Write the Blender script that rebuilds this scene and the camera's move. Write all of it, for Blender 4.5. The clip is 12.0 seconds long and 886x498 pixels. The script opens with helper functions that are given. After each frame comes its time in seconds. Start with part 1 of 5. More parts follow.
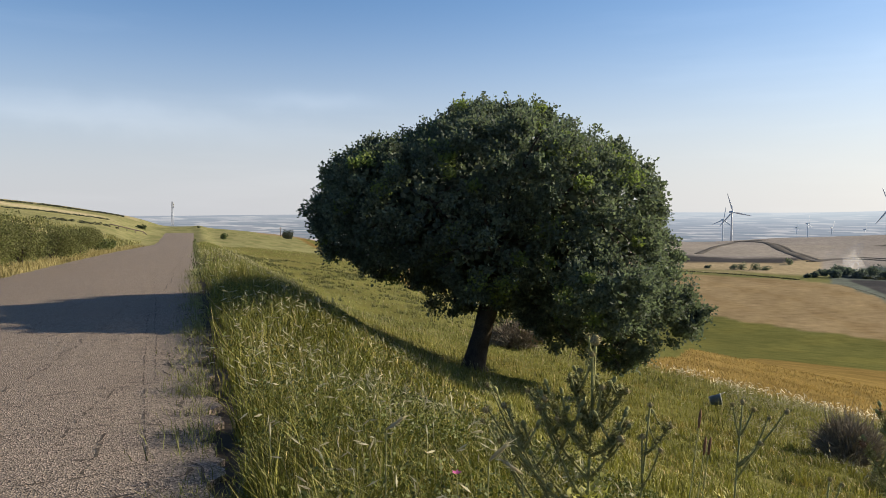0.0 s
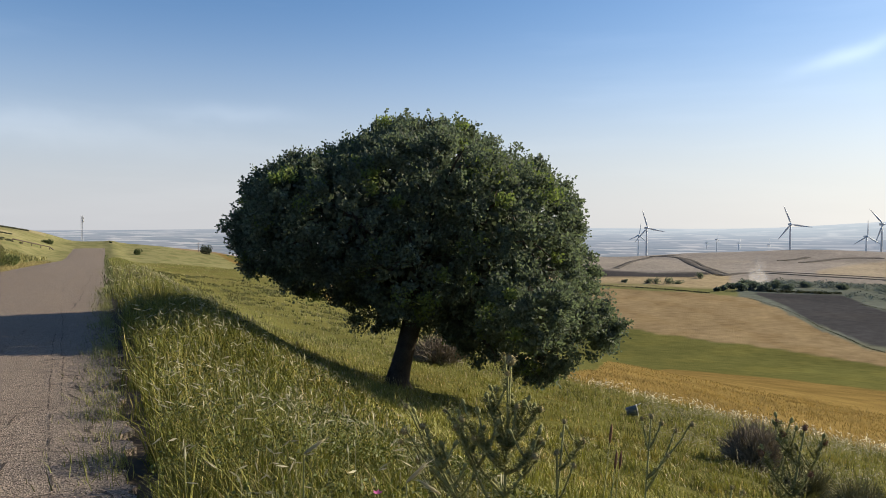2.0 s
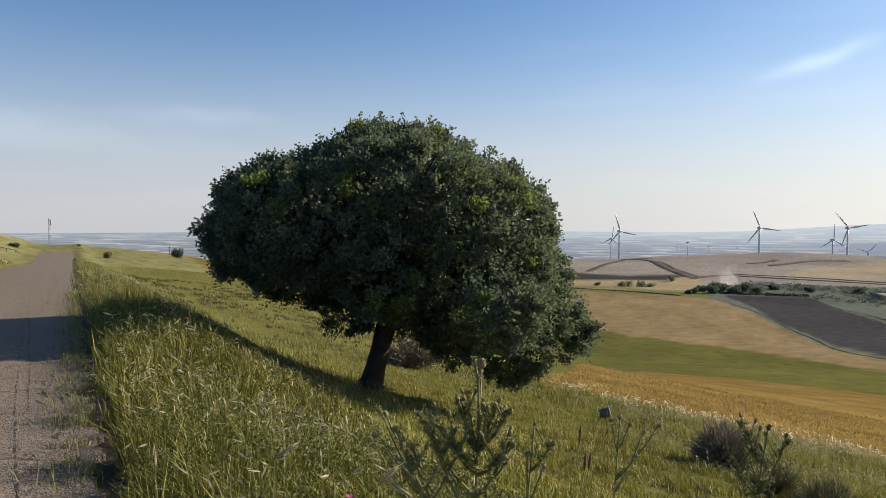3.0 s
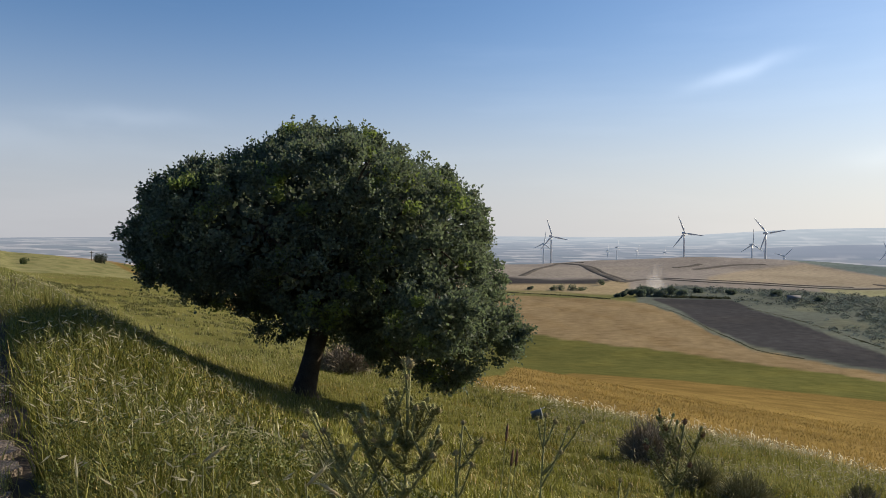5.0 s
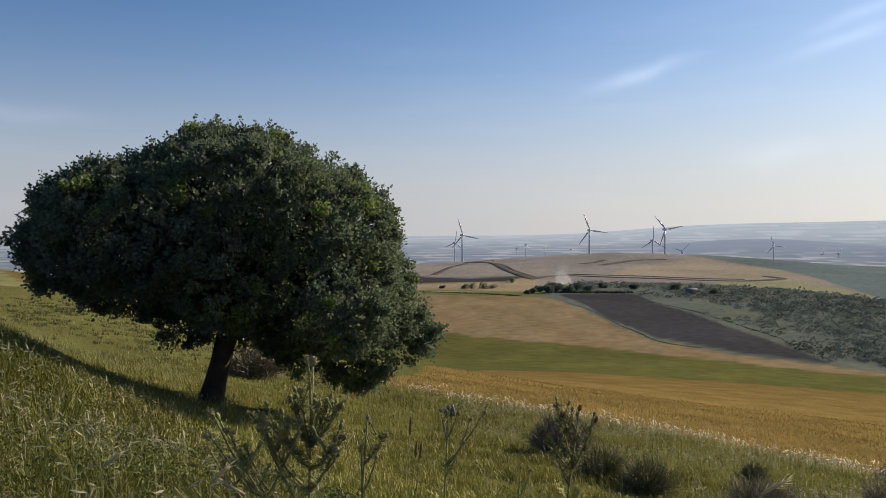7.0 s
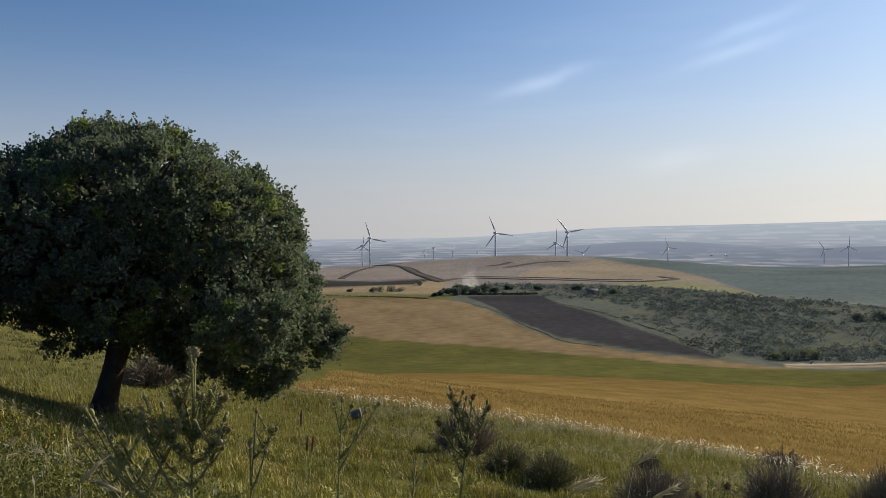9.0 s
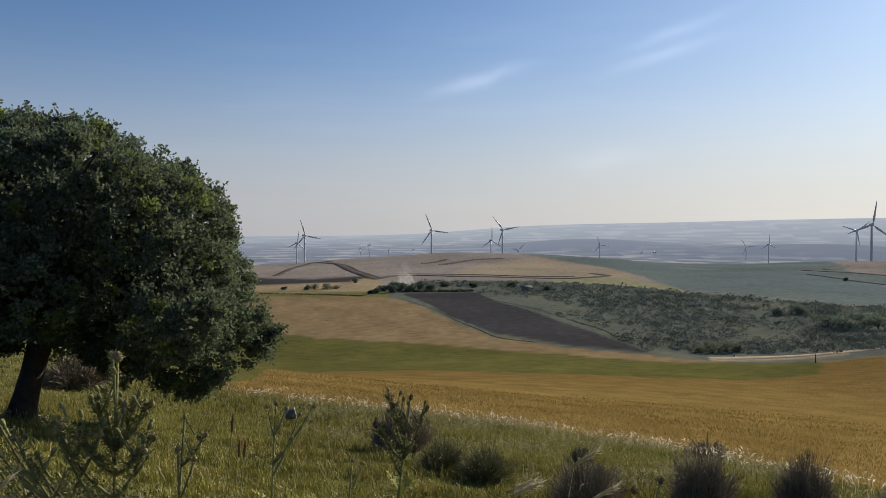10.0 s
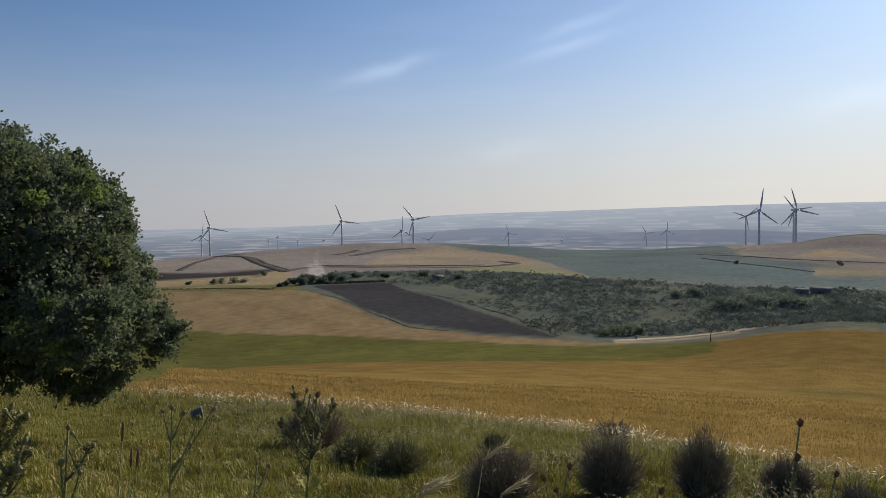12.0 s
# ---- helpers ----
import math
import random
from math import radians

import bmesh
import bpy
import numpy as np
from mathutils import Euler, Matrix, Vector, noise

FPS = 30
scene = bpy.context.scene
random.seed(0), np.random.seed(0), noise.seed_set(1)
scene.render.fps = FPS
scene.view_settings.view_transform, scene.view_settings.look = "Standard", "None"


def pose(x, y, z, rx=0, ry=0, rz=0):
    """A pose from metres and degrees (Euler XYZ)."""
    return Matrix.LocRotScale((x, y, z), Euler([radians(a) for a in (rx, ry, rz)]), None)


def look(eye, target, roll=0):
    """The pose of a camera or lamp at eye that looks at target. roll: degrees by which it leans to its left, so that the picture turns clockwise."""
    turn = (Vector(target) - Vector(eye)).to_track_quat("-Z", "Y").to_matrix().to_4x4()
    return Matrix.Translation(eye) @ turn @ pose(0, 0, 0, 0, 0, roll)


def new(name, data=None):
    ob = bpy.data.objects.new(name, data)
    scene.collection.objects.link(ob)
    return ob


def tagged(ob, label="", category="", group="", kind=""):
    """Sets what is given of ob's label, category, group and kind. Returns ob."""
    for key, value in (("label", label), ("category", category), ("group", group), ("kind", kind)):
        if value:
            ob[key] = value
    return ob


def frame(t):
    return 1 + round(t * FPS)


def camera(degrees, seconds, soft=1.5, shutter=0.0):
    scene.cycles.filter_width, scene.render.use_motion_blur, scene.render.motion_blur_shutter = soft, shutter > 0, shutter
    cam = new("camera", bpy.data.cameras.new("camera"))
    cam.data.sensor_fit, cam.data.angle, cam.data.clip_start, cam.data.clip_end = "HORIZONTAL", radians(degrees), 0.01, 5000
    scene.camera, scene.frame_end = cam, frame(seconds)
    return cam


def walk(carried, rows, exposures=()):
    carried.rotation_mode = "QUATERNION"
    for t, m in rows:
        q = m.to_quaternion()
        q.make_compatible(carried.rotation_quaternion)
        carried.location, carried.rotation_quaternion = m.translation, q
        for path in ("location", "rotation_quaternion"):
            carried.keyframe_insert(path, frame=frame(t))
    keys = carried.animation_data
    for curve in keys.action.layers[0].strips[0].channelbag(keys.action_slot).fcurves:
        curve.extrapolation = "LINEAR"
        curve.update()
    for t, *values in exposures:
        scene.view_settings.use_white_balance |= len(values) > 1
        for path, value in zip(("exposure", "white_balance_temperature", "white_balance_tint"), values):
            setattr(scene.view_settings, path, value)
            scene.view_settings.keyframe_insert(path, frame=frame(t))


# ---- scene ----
cam = camera(62.84, 12.0, soft=0.75)
PATH = [
    (0, 0.000, 0.000, -0.000, -22.20, -3.59, 0.07),
    (0.5, -0.003, 0.005, 0.006, -23.27, -3.30, 0.02),
    (1, -0.002, 0.002, 0.007, -24.72, -3.12, -0.11),
    (1.5, 0.005, -0.013, 0.010, -26.56, -2.85, -0.21),
    (2, 0.002, -0.025, 0.018, -28.21, -2.38, -0.18),
    (2.5, 0.002, -0.036, 0.021, -29.24, -2.23, -0.21),
    (3, -0.001, -0.045, 0.022, -30.23, -2.12, -0.24),
    (5, -0.008, -0.081, 0.018, -35.40, -1.71, -0.35),
    (5.5, -0.008, -0.098, 0.019, -37.39, -1.53, -0.17),
    (6, -0.006, -0.121, 0.019, -39.64, -1.78, -0.22),
    (6.5, -0.014, -0.132, 0.019, -41.22, -1.70, 0.01),
    (7, -0.021, -0.144, 0.016, -42.39, -1.72, 0.41),
    (9, 0.008, -0.180, -0.022, -49.67, -1.53, 0.49),
    (9.5, 0.020, -0.169, -0.023, -52.12, -1.62, 0.36),
    (10, 0.034, -0.152, -0.020, -54.71, -1.78, 0.30),
    (10.5, 0.041, -0.137, -0.015, -56.85, -1.92, 0.45),
    (11, 0.057, -0.132, -0.016, -58.58, -2.07, 0.61),
    (11.5, 0.075, -0.132, -0.018, -60.03, -2.21, 0.84),
    (12, 0.087, -0.135, -0.019, -61.76, -2.64, 0.99),
]
walk(cam, [(t, pose(x, y, 1.6 + z, 90 + p, r, w)) for t, x, y, z, w, p, r in PATH],
     [(0, 0.86, 6740, 8), (1.5, 0.91, 6740, 8), (2.2, 0.8, 6730, 8), (3, 0.76, 6720, 8), (5, 0.58, 6650, 9), (6, 0.45, 6600, 10), (7, 0.41, 6590, 10), (9, 0.29, 6540, 10), (12, 0.14, 6440, 11)])

# ---- sky and sun ----
SUN_AZ, SUN_EL = 99.0, 24.5
world = bpy.data.worlds.new("sky")
scene.world = world
world.use_nodes = True
wn, wl = world.node_tree.nodes, world.node_tree.links
wn.clear()
sky = wn.new("ShaderNodeTexSky")
sky.sky_type, sky.sun_disc = "NISHITA", False
sky.sun_elevation, sky.sun_rotation = radians(SUN_EL), radians(SUN_AZ)
sky.altitude, sky.air_density, sky.dust_density, sky.ozone_density = 300, 1.0, 0.35, 3.5
SKY_STRENGTH = 0.079


def wnode(kind, **inputs):
    n = wn.new(kind)
    for k, v in inputs.items():
        n.inputs[k].default_value = v
    return n


geo = wn.new("ShaderNodeTexCoord")
stretch = wnode("ShaderNodeMapping")
stretch.inputs["Rotation"].default_value = (0, radians(7), radians(30))
stretch.inputs["Scale"].default_value = (1.6, 1.6, 13)
wl.new(geo.outputs["Generated"], stretch.inputs["Vector"])
veil = wnode("ShaderNodeTexNoise", Scale=1.5, Detail=6.0, Roughness=0.55)
wl.new(stretch.outputs[0], veil.inputs["Vector"])
shape = wnode("ShaderNodeMapRange")
for k, v in (("From Min", 0.5), ("From Max", 0.8), ("To Min", 0.0), ("To Max", 0.12)):
    shape.inputs[k].default_value = v
wl.new(veil.outputs[0], shape.inputs["Value"])
thick = shape.outputs[0]


def plus(a, b, kind="ADD"):
    n = wn.new("ShaderNodeMath")
    n.operation = kind
    for i, v in enumerate((a, b)):
        if isinstance(v, (int, float)):
            n.inputs[i].default_value = v
        else:
            wl.new(v, n.inputs[i])
    return n.outputs[0]


def wisp(az, el, wide, high, lean, amount, seed):
    """A thin cirrus streak at one direction of the sky."""
    global thick
    ca, ce = radians(az), radians(el)
    at = Vector((math.sin(ca) * math.cos(ce), math.cos(ca) * math.cos(ce), math.sin(ce)))
    e, n = Vector((math.cos(ca), -math.sin(ca), 0)), Vector((-math.sin(ca) * math.sin(ce), -math.cos(ca) * math.sin(ce), math.cos(ce)))
    u, v = e * math.cos(lean) + n * math.sin(lean), n * math.cos(lean) - e * math.sin(lean)
    total = None
    warp = wnode("ShaderNodeTexNoise", Scale=14.0 + seed, Detail=4.0)
    wl.new(geo.outputs["Generated"], warp.inputs["Vector"])
    for axis, size, wob in ((u, wide, 0.3), (v, high, 1.6)):
        dot = wn.new("ShaderNodeVectorMath")
        dot.operation = "DOT_PRODUCT"
        wl.new(geo.outputs["Generated"], dot.inputs[0])
        dot.inputs[1].default_value = axis
        off = plus(plus(plus(dot.outputs["Value"], -axis.dot(at)), 1 / size, "MULTIPLY"), plus(plus(warp.outputs[0], -0.5), wob, "MULTIPLY"))
        sq = plus(off, off, "MULTIPLY")
        total = sq if total is None else plus(total, sq)
    gone = plus(plus(total, -1.0, "MULTIPLY"), 0, "ADD")
    ex = plus(2.718, gone, "POWER")
    thick = plus(thick, plus(ex, amount, "MULTIPLY"))


split_xyz = wn.new("ShaderNodeSeparateXYZ")
wl.new(geo.outputs["Generated"], split_xyz.inputs[0])
rise = plus(plus(split_xyz.outputs["Z"], 0.0, "MAXIMUM"), 1 / 0.17, "MULTIPLY")
low = plus(2.718, plus(plus(rise, rise, "MULTIPLY"), -1.0, "MULTIPLY"), "POWER")
wisp(57.5, 11.3, 0.055, 0.009, 0.28, 0.55, 1)
wisp(71.5, 12.6, 0.06, 0.008, 0.25, 0.4, 2)
wisp(72.5, 14.2, 0.06, 0.008, 0.3, 0.35, 3)
wisp(67, 5.0, 0.05, 0.014, 0.1, 0.2, 4)
wisp(-2, 6.2, 0.2, 0.02, -0.05, 0.2, 5)
wisp(92, 7.5, 0.07, 0.016, 0.1, 0.25, 6)
wisp(12, 7.8, 0.08, 0.012, 0.0, 0.2, 7)
# clearer and bluer away from the sun
clear = wn.new("ShaderNodeVectorMath")
clear.operation = "MULTIPLY"
clear.inputs[1].default_value = (0.56, 0.8, 0.99)
wl.new(sky.outputs[0], clear.inputs[0])
cover = wn.new("ShaderNodeMix")
cover.data_type = "RGBA"
cover.clamp_factor = True
wl.new(plus(low, 0.9, "MULTIPLY"), cover.inputs["Factor"])
wl.new(clear.outputs[0], cover.inputs["A"])
cover.inputs["B"].default_value = (4.15, 4.2, 4.7, 1)
back = wnode("ShaderNodeBackground", Strength=SKY_STRENGTH)
glow = wn.new("ShaderNodeVectorMath")
glow.operation = "SCALE"
glow.inputs[0].default_value = (2.5, 2.5, 2.55)
wl.new(thick, glow.inputs["Scale"])
both = wn.new("ShaderNodeVectorMath")
wl.new(cover.outputs["Result"], both.inputs[0])
wl.new(glow.outputs[0], both.inputs[1])
# bright haze round the sun and along the horizon below it
toward = wn.new("ShaderNodeVectorMath")
toward.operation = "DOT_PRODUCT"
wl.new(geo.outputs["Generated"], toward.inputs[0])
toward.inputs[1].default_value = (math.sin(radians(SUN_AZ)) * math.cos(radians(SUN_EL)), math.cos(radians(SUN_AZ)) * math.cos(radians(SUN_EL)), math.sin(radians(SUN_EL)))
near_sun = plus(2.718, plus(plus(toward.outputs["Value"], -1.0), 5.0, "MULTIPLY"), "POWER")
wide_sun = plus(2.718, plus(plus(toward.outputs["Value"], -1.0), 2.2, "MULTIPLY"), "POWER")
full = both
for amount, shade in ((near_sun, (2.4, 2.0, 1.35)), (plus(wide_sun, low, "MULTIPLY"), (3.1, 2.75, 2.15))):
    aureole = wn.new("ShaderNodeVectorMath")
    aureole.operation = "SCALE"
    aureole.inputs[0].default_value = shade
    wl.new(amount, aureole.inputs["Scale"])
    more = wn.new("ShaderNodeVectorMath")
    wl.new(full.outputs[0], more.inputs[0])
    wl.new(aureole.outputs[0], more.inputs[1])
    full = more
wl.new(full.outputs[0], back.inputs["Color"])
out = wn.new("ShaderNodeOutputWorld")
wl.new(back.outputs[0], out.inputs["Surface"])
sun = new("sun", bpy.data.lights.new("sun", "SUN"))
sun.data.energy, sun.data.angle, sun.data.color = 5.0, radians(0.55), (1.0, 0.87, 0.7)
sa, se = radians(SUN_AZ), radians(SUN_EL)
sun.matrix_world = look((60 * math.sin(sa), 60 * math.cos(sa), 40), (60 * math.sin(sa) - math.sin(sa) * math.cos(se), 60 * math.cos(sa) - math.cos(sa) * math.cos(se), 40 - math.sin(se)))

# ---- lie of the land ----
ROAD_TURN = radians(3.2)


def glide(x, xs, ys):
    """Smooth curve through a few support values."""
    xs, ys, x = np.array(xs, float), np.array(ys, float), np.asarray(x, float)
    m = np.gradient(ys, xs)
    i = np.clip(np.searchsorted(xs, x) - 1, 0, len(xs) - 2)
    h = xs[i + 1] - xs[i]
    t = np.clip((x - xs[i]) / h, 0, 1)
    return ((2 * t**3 - 3 * t**2 + 1) * ys[i] + (t**3 - 2 * t**2 + t) * h * m[i]
            + (3 * t**2 - 2 * t**3) * ys[i + 1] + (t**3 - t**2) * h * m[i + 1])


def ramp(x, a, b):
    t = np.clip((x - a) / (b - a), 0, 1)
    return t * t * (3 - 2 * t)


def ripple(x, y, size, seed, octaves=3):
    """Soft rolling unevenness, about -1 to 1."""
    rng, out, amp, tot = np.random.default_rng(seed), 0, 1.0, 0
    for _ in range(octaves):
        for _ in range(4):
            a, p = rng.uniform(0, 2 * np.pi), rng.uniform(0, 2 * np.pi)
            k = 2 * np.pi / (size * rng.uniform(0.7, 1.4))
            out = out + amp * np.sin((x * np.cos(a) + y * np.sin(a)) * k + p)
        tot += amp * 2
        amp, size = amp * 0.5, size * 0.5
    return out / tot


def along(x, y):
    """Metres along the road and to its right."""
    return (x * math.sin(ROAD_TURN) + y * math.cos(ROAD_TURN), x * math.cos(ROAD_TURN) - y * math.sin(ROAD_TURN))


def road_z(l):
    return glide(l, (-80, -20, 0, 20, 40, 60, 100, 136, 150, 178, 215, 260, 330, 450), (1.2, 0.6, 0, -0.66, -1.4, -2.2, -3.9, -5.4, -5.65, -5.5, -5.2, -6.0, -10, -30))


def land(x, y):
    """Height of the ground."""
    x, y = np.asarray(x, float), np.asarray(y, float)
    l, s = along(x, y)
    d, az = np.hypot(x, y), np.degrees(np.arctan2(x, y))
    right = glide(s, (0, 1.2, 2.2, 4, 5.8, 9, 12, 16, 20, 30, 45, 60, 120, 400),
                  (0, -0.02, -0.1, -0.85, -1.5, -2.1, -2.65, -3.4, -4.3, -6.4, -9.6, -12.5, -22, -50))
    left = glide(-s, (0, 3, 5.8, 6.8, 8, 10.5, 13, 16, 30, 90, 200, 500), (0, 0, 0, 0.01, 0.12, 0.45, 1.15, 2.0, 4.4, 10, 20, 40)) * (0.45 + 0.55 * ramp(l, 15, 60) + 0.22 * ramp(l, 60, 140))
    brow = glide(l, (-80, 40, 70, 120, 180, 260, 420), (0, 0, 0.3, 0.6, 0.6, 0.2, 0)) * ramp(s, -0.5, 10) * (1 - ramp(s, 22, 48))
    right = right * (1 - 0.4 * ramp(l, 40, 110) * (1 - ramp(s, 30, 60)))
    shoulder = 0.22 * np.exp(-((s - 1.6) / 1.1)**2) * ramp(l, 7, 13) - 0.3 * np.exp(-((s - 2.3) / 1.3)**2 - ((l - 7.5) / 2.3)**2)
    near = road_z(l) + brow + shoulder + np.where(s > 0, right, left) + 0.05 * ripple(x, y, 6, 3) * ramp(s, 1.0, 4) + 0.35 * ripple(x, y, 60, 4) * ramp(s, 12, 50)
    valley = glide(np.log(np.maximum(d, 20)), np.log((20, 60, 95, 150, 270, 400, 550, 700, 800, 1000, 1500, 2600, 4990)),
                   (-4, -11.5, -17.4, -24.2, -26.2, -28.2, -27.6, -28.6, -36, -62, -86, -84, -58))
    hills = 4.5 * np.exp(-((az - 57) / 7)**2 - ((d - 690) / 90)**2) - 5 * np.exp(-((az - 41) / 5)**2 - ((d - 700) / 120)**2)
    hills = hills - 6.5 * np.exp(-((az - 75) / 6)**2 - ((d - 680) / 150)**2) + 9 * np.exp(-((az - 92) / 3.5)**2 - ((d - 700) / 110)**2)
    hills = hills + 5 * np.exp(-((az - 92) / 9)**2 - ((d - 150) / 60)**2)
    hills = hills + 0.8 * ripple(x, y, 260, 5) * ramp(d, 150, 400) * (1 - ramp(d, 800, 1000))
    hills = hills - 30 * (1 - ramp(az, 24, 37)) * np.exp(-((d - 640) / 230)**2)
    rim = glide(az, (-180, 40, 52, 62, 72, 84, 100, 180), (0, 0, 8, 62, 78, 95, 95, 20)) * ramp(d, 3200, 4900)
    knoll = 30 * np.exp(-((az - 66) / 7)**2 - ((d - 2900) / 330)**2) + 26 * np.exp(-((az - 82) / 8)**2 - ((d - 2500) / 300)**2)
    far = valley + hills + rim + knoll
    mix = ramp(np.log(np.maximum(d, 1)), math.log(45), math.log(110)) * ramp(az, 16, 30) * (1 - ramp(az, 110, 150))
    mix = np.maximum(mix, ramp(d, 250, 800) * np.where((az < -30) | (az > 120), 0.0, 1.0))
    mix = np.maximum(mix, ramp(d, 900, 1500))
    return near * (1 - mix) + far * mix

# ---- materials ----
def material(name, rough=0.8, colour=(0.5, 0.5, 0.5), attr="", scales=((3.0, 0.25), (40.0, 0.25)), bump=0.0, bump_scale=40.0,
             through_light=0.0, warmth=(1.25, 1.3, 0.6), metal=0.0, random_tone=0.0, haze=False, spec=0.3):
    """Surface with two scales of variation, optional leaf-like translucency, optional glowing distance haze."""
    m = bpy.data.materials.new(name)
    m.use_nodes = True
    nt = m.node_tree
    n, k = nt.nodes, nt.links
    bsdf = n["Principled BSDF"]
    bsdf.inputs["Roughness"].default_value, bsdf.inputs["Metallic"].default_value = rough, metal
    bsdf.inputs["Specular IOR Level"].default_value = spec
    pos = n.new("ShaderNodeTexCoord").outputs["Object"]
    if attr:
        a = n.new("ShaderNodeAttribute")
        a.attribute_name = attr
        col = a.outputs["Color"]
    else:
        rgb = n.new("ShaderNodeRGB")
        rgb.outputs[0].default_value = (*colour, 1)
        col = rgb.outputs[0]
    value = None
    for size, amount in scales:
        t = n.new("ShaderNodeTexNoise")
        t.inputs["Scale"].default_value, t.inputs["Detail"].default_value = size, 4
        k.new(pos, t.inputs["Vector"])
        r = n.new("ShaderNodeMapRange")
        r.inputs["From Min"].default_value, r.inputs["From Max"].default_value = 0.25, 0.75
        r.inputs["To Min"].default_value, r.inputs["To Max"].default_value = 1 - amount, 1 + amount
        k.new(t.outputs[0], r.inputs["Value"])
        if value is None:
            value = r.outputs[0]
        else:
            mul = n.new("ShaderNodeMath")
            mul.operation = "MULTIPLY"
            k.new(value, mul.inputs[0])
            k.new(r.outputs[0], mul.inputs[1])
            value = mul.outputs[0]
    if random_tone:
        info = n.new("ShaderNodeObjectInfo")
        r = n.new("ShaderNodeMapRange")
        r.inputs["To Min"].default_value, r.inputs["To Max"].default_value = 1 - random_tone, 1 + random_tone
        k.new(info.outputs["Random"], r.inputs["Value"])
        mul = n.new("ShaderNodeMath")
        mul.operation = "MULTIPLY"
        k.new(value, mul.inputs[0])
        k.new(r.outputs[0], mul.inputs[1])
        value = mul.outputs[0]
    tint = n.new("ShaderNodeVectorMath")
    tint.operation = "SCALE"
    k.new(col, tint.inputs[0])
    if value is not None:
        k.new(value, tint.inputs["Scale"])
    else:
        tint.inputs["Scale"].default_value = 1.0
    k.new(tint.outputs[0], bsdf.inputs["Base Color"])
    if bump:
        t = n.new("ShaderNodeTexNoise")
        t.inputs["Scale"].default_value, t.inputs["Detail"].default_value = bump_scale, 5
        k.new(pos, t.inputs["Vector"])
        b = n.new("ShaderNodeBump")
        b.inputs["Strength"].default_value, b.inputs["Distance"].default_value = bump, 0.6 / bump_scale
        k.new(t.outputs[0], b.inputs["Height"])
        k.new(b.outputs[0], bsdf.inputs["Normal"])
    end = bsdf.outputs[0]
    if through_light:
        tr = n.new("ShaderNodeBsdfTranslucent")
        warm = n.new("ShaderNodeVectorMath")
        warm.operation = "MULTIPLY"
        warm.inputs[1].default_value = warmth
        k.new(tint.outputs[0], warm.inputs[0])
        k.new(warm.outputs[0], tr.inputs["Color"])
        mix = n.new("ShaderNodeMixShader")
        mix.inputs[0].default_value = through_light
        k.new(end, mix.inputs[1])
        k.new(tr.outputs[0], mix.inputs[2])
        end = mix.outputs[0]
    # distance haze as emission: mixed in by air, paler by deep
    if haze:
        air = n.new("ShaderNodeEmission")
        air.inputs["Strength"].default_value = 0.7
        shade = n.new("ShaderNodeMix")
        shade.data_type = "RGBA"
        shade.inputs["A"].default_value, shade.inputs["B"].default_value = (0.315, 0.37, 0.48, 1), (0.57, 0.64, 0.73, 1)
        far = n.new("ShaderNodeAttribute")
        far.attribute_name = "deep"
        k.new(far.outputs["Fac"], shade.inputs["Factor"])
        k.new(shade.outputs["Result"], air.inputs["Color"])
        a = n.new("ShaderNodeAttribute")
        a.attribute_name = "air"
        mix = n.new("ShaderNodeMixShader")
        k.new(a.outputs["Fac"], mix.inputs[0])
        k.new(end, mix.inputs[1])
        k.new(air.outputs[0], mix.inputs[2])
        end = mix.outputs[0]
    k.new(end, n["Material Output"].inputs["Surface"])
    return m


M_GROUND = material("field_ground", 0.95, attr="soil", scales=((0.02, 0.18), (0.35, 0.22), (5.0, 0.25)), bump=0.6, bump_scale=3.0, spec=0.0)
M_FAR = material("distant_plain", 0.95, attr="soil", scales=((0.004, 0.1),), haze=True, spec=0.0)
M_GRASS = material("grass_blade", 0.55, attr="tone", scales=((0.8, 0.15),), through_light=0.15, spec=0.2)
M_STRAW = material("dry_grass", 0.7, attr="tone", scales=((2.0, 0.15),), through_light=0.22, warmth=(1.1, 1.05, 0.72), spec=0.05)
M_FEATHER = material("feather_grass", 0.7, attr="tone", scales=((2.0, 0.1),), through_light=0.6, warmth=(1.0, 1.0, 0.95), spec=0.2)
M_LEAF = material("tree_leaf", 0.65, attr="tone", scales=((0.9, 0.25),), through_light=0.45, warmth=(1.1, 1.2, 0.8), spec=0.16)
M_SCRUB = material("scrub_leaf", 0.7, attr="tone", scales=((0.05, 0.2), (1.2, 0.3)), through_light=0.12, spec=0.0)
M_BARK = material("bark", 0.95, (0.075, 0.06, 0.048), scales=((6, 0.3), (45, 0.4)), bump=1.0, bump_scale=35, spec=0.1)
M_TWIG = material("dry_twig", 0.9, (0.23, 0.195, 0.145), scales=((4, 0.45), (30, 0.3)), spec=0.1)
M_TWIG_GREEN = material("green_twig", 0.9, (0.2, 0.19, 0.095), scales=((4, 0.4), (30, 0.3)), spec=0.1)
M_TURBINE = material("turbine_paint", 0.5, (0.5, 0.52, 0.54), scales=((0.1, 0.06), (1.5, 0.05)))
M_STEEL = material("galvanised_steel", 0.55, (0.3, 0.31, 0.32), scales=((1.0, 0.2), (14, 0.2)), metal=0.6)
M_THISTLE = material("thistle_stem", 0.75, (0.21, 0.21, 0.085), scales=((9, 0.3), (90, 0.35)), through_light=0.08, spec=0.15)
M_THISTLE_LEAF = material("thistle_leaf", 0.65, (0.33, 0.325, 0.11), scales=((12, 0.35), (80, 0.3)), through_light=0.3, spec=0.2)
